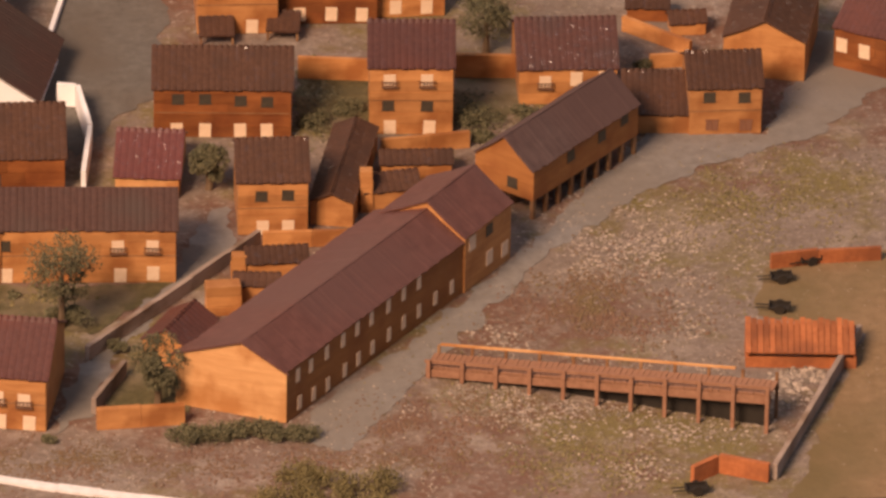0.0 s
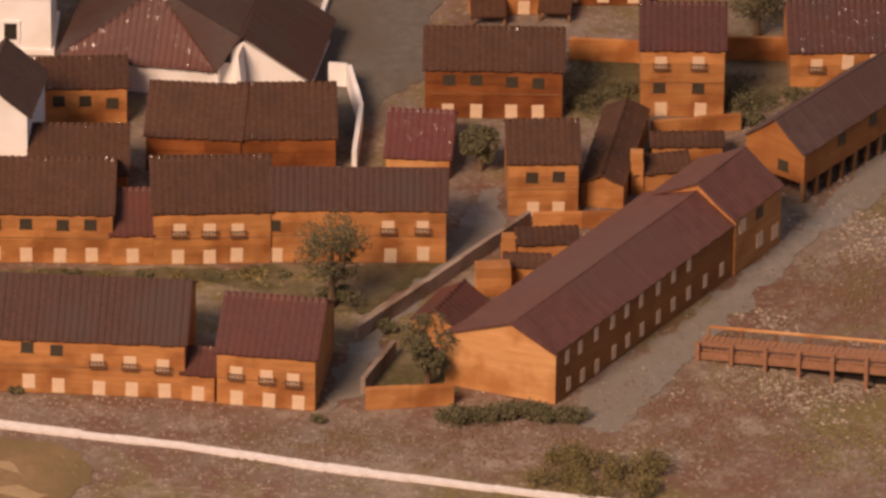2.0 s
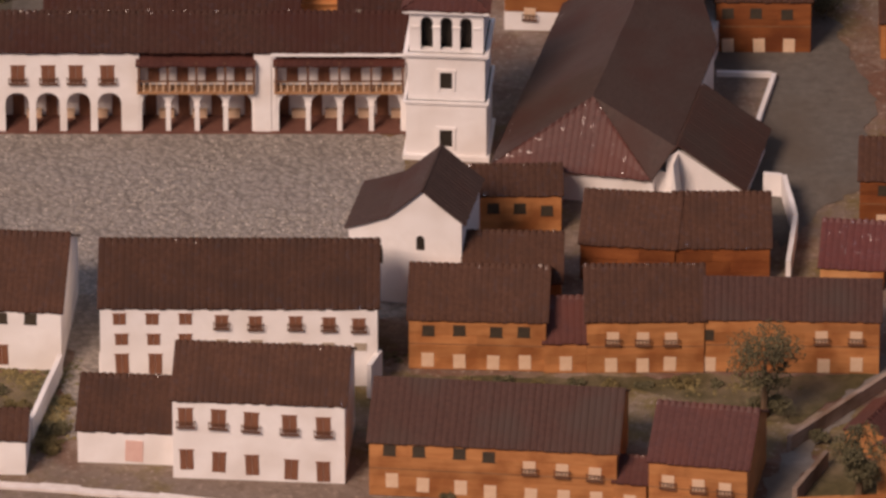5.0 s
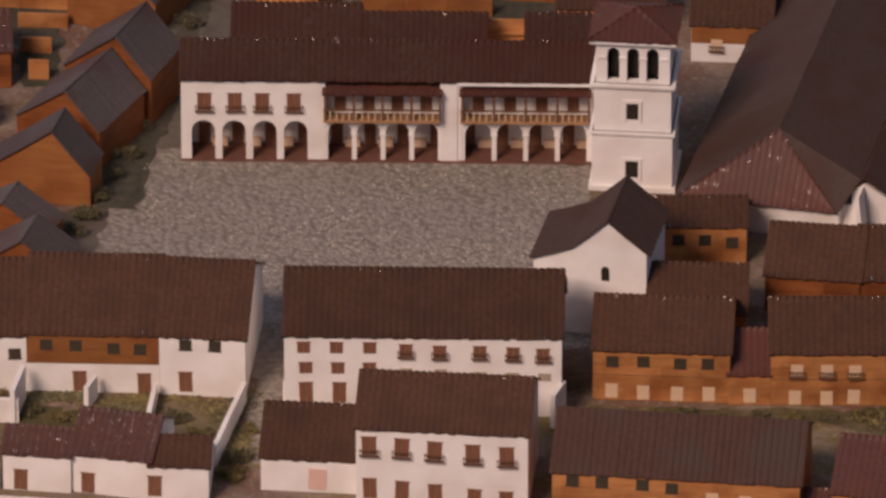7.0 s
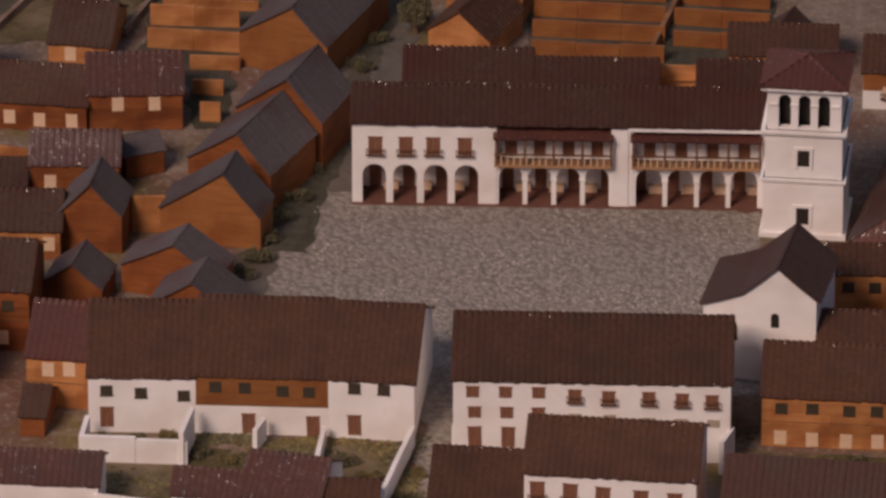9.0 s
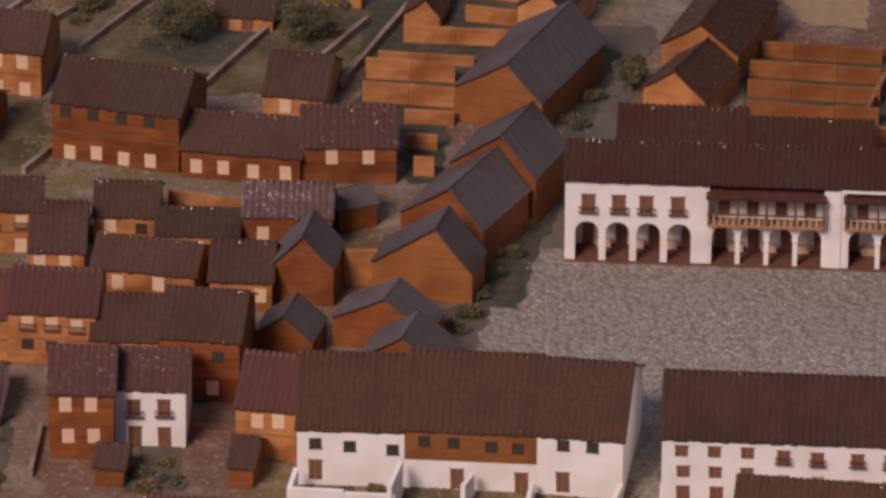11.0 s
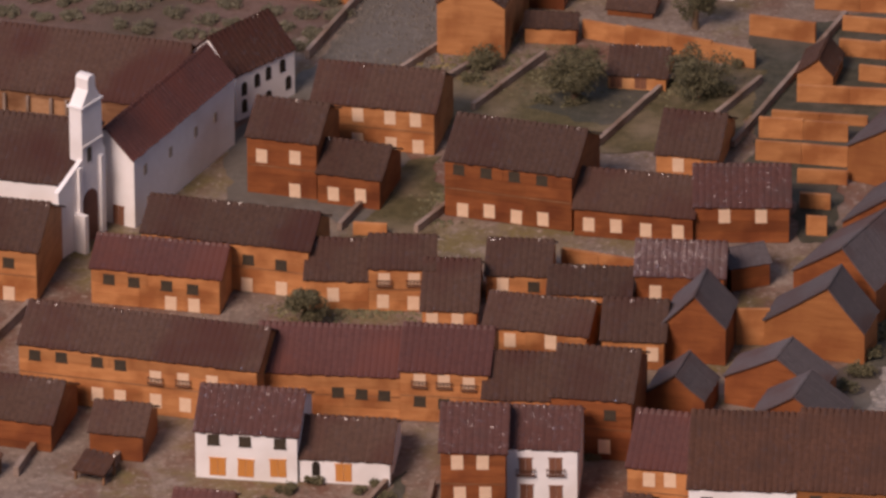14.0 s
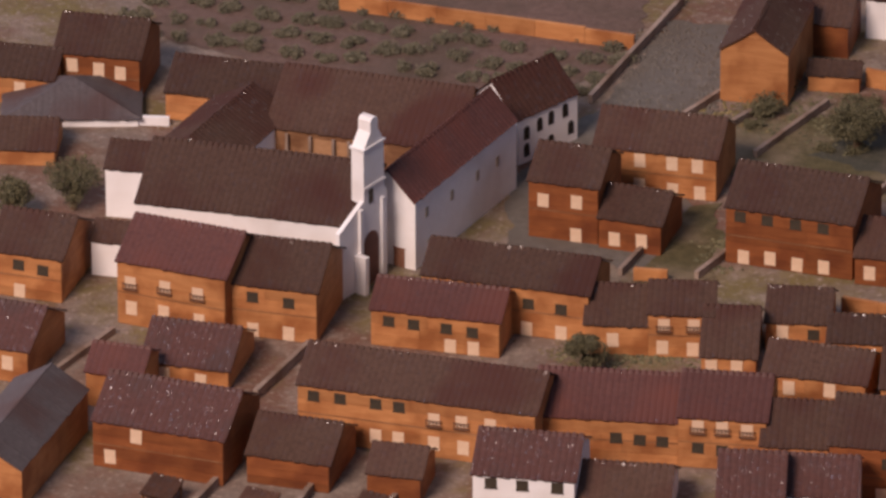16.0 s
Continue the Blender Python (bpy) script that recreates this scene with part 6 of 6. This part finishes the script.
tufts("turf", "dry green turf in the yard", -52.8, -27.5, 3, 3, 1200, "leaf_yellow", 0.14, 53)
tufts("turf", "dry green turf in the yard", -40.3, -29.3, 3, 3, 1300, "leaf_yellow", 0.14, 54)
tufts("turf", "dry green turf in the yard", 12.5, -27.4, 8, 1.2, 1600, "leaf", 0.13, 55)
tufts("turf", "dry green turf in the yard", -105.1, 19.0, 4, 2, 1000, "leaf_yellow", 0.12, 56)
tufts("turf", "dry green turf in the yard", 56.0, 9.5, 2.5, 4, 900, "leaf", 0.14, 57)
tufts("turf", "dry green turf in the yard", 70.4, 10.2, 2.5, 4, 900, "leaf", 0.14, 58)



# rank weeds in the yards and along the lanes
for i, (x, y, rx, ry, n, material) in enumerate((
    (-51.9, -23.7, 1.9, 0.9, 420, "leaf"),
    (-51.3, -25.5, 1.8, 0.7, 300, "leaf_yellow"),
    (-45.2, -24.1, 1.7, 0.9, 380, "leaf_yellow"),
    (-44.8, -25.7, 1.5, 0.7, 260, "leaf"),
    (-40.2, -25.0, 1.7, 1.2, 420, "leaf_yellow"),
    (-59.7, -31.9, 2.2, 1.0, 420, "leaf_yellow"),
    (-35.3, -27.1, 0.8, 2.2, 420, "leaf"),
    (-35.5, -33.5, 1.0, 2.2, 420, "leaf_yellow"),
    (-34.7, -20.6, 0.7, 1.6, 240, "leaf"),
    (1.6, -21.1, 5.0, 0.7, 500, "leaf"),
    (25.2, -26.8, 3.0, 1.0, 360, "leaf_yellow"),
    (-87.9, 72.9, 3.5, 3.0, 500, "leaf"),
    (-95.0, 76.0, 2.0, 3.0, 360, "leaf_yellow"),
    (-74.4, 72.9, 3.0, 3.0, 500, "leaf"),
    (-93.5, 43.6, 1.2, 1.8, 300, "leaf"),
    (54.5, 11.9, 1.2, 3.0, 360, "leaf"),
    (68.8, 10.2, 1.2, 2.6, 360, "leaf"),
    (-99.2, 20.6, 4.5, 1.0, 420, "leaf"),
)):
    tufts("weeds", "rank green weeds in a yard" if material == "leaf" else "dry yellowish weeds in a yard", x, y, rx, ry, n, material, 0.3, 80 + i)
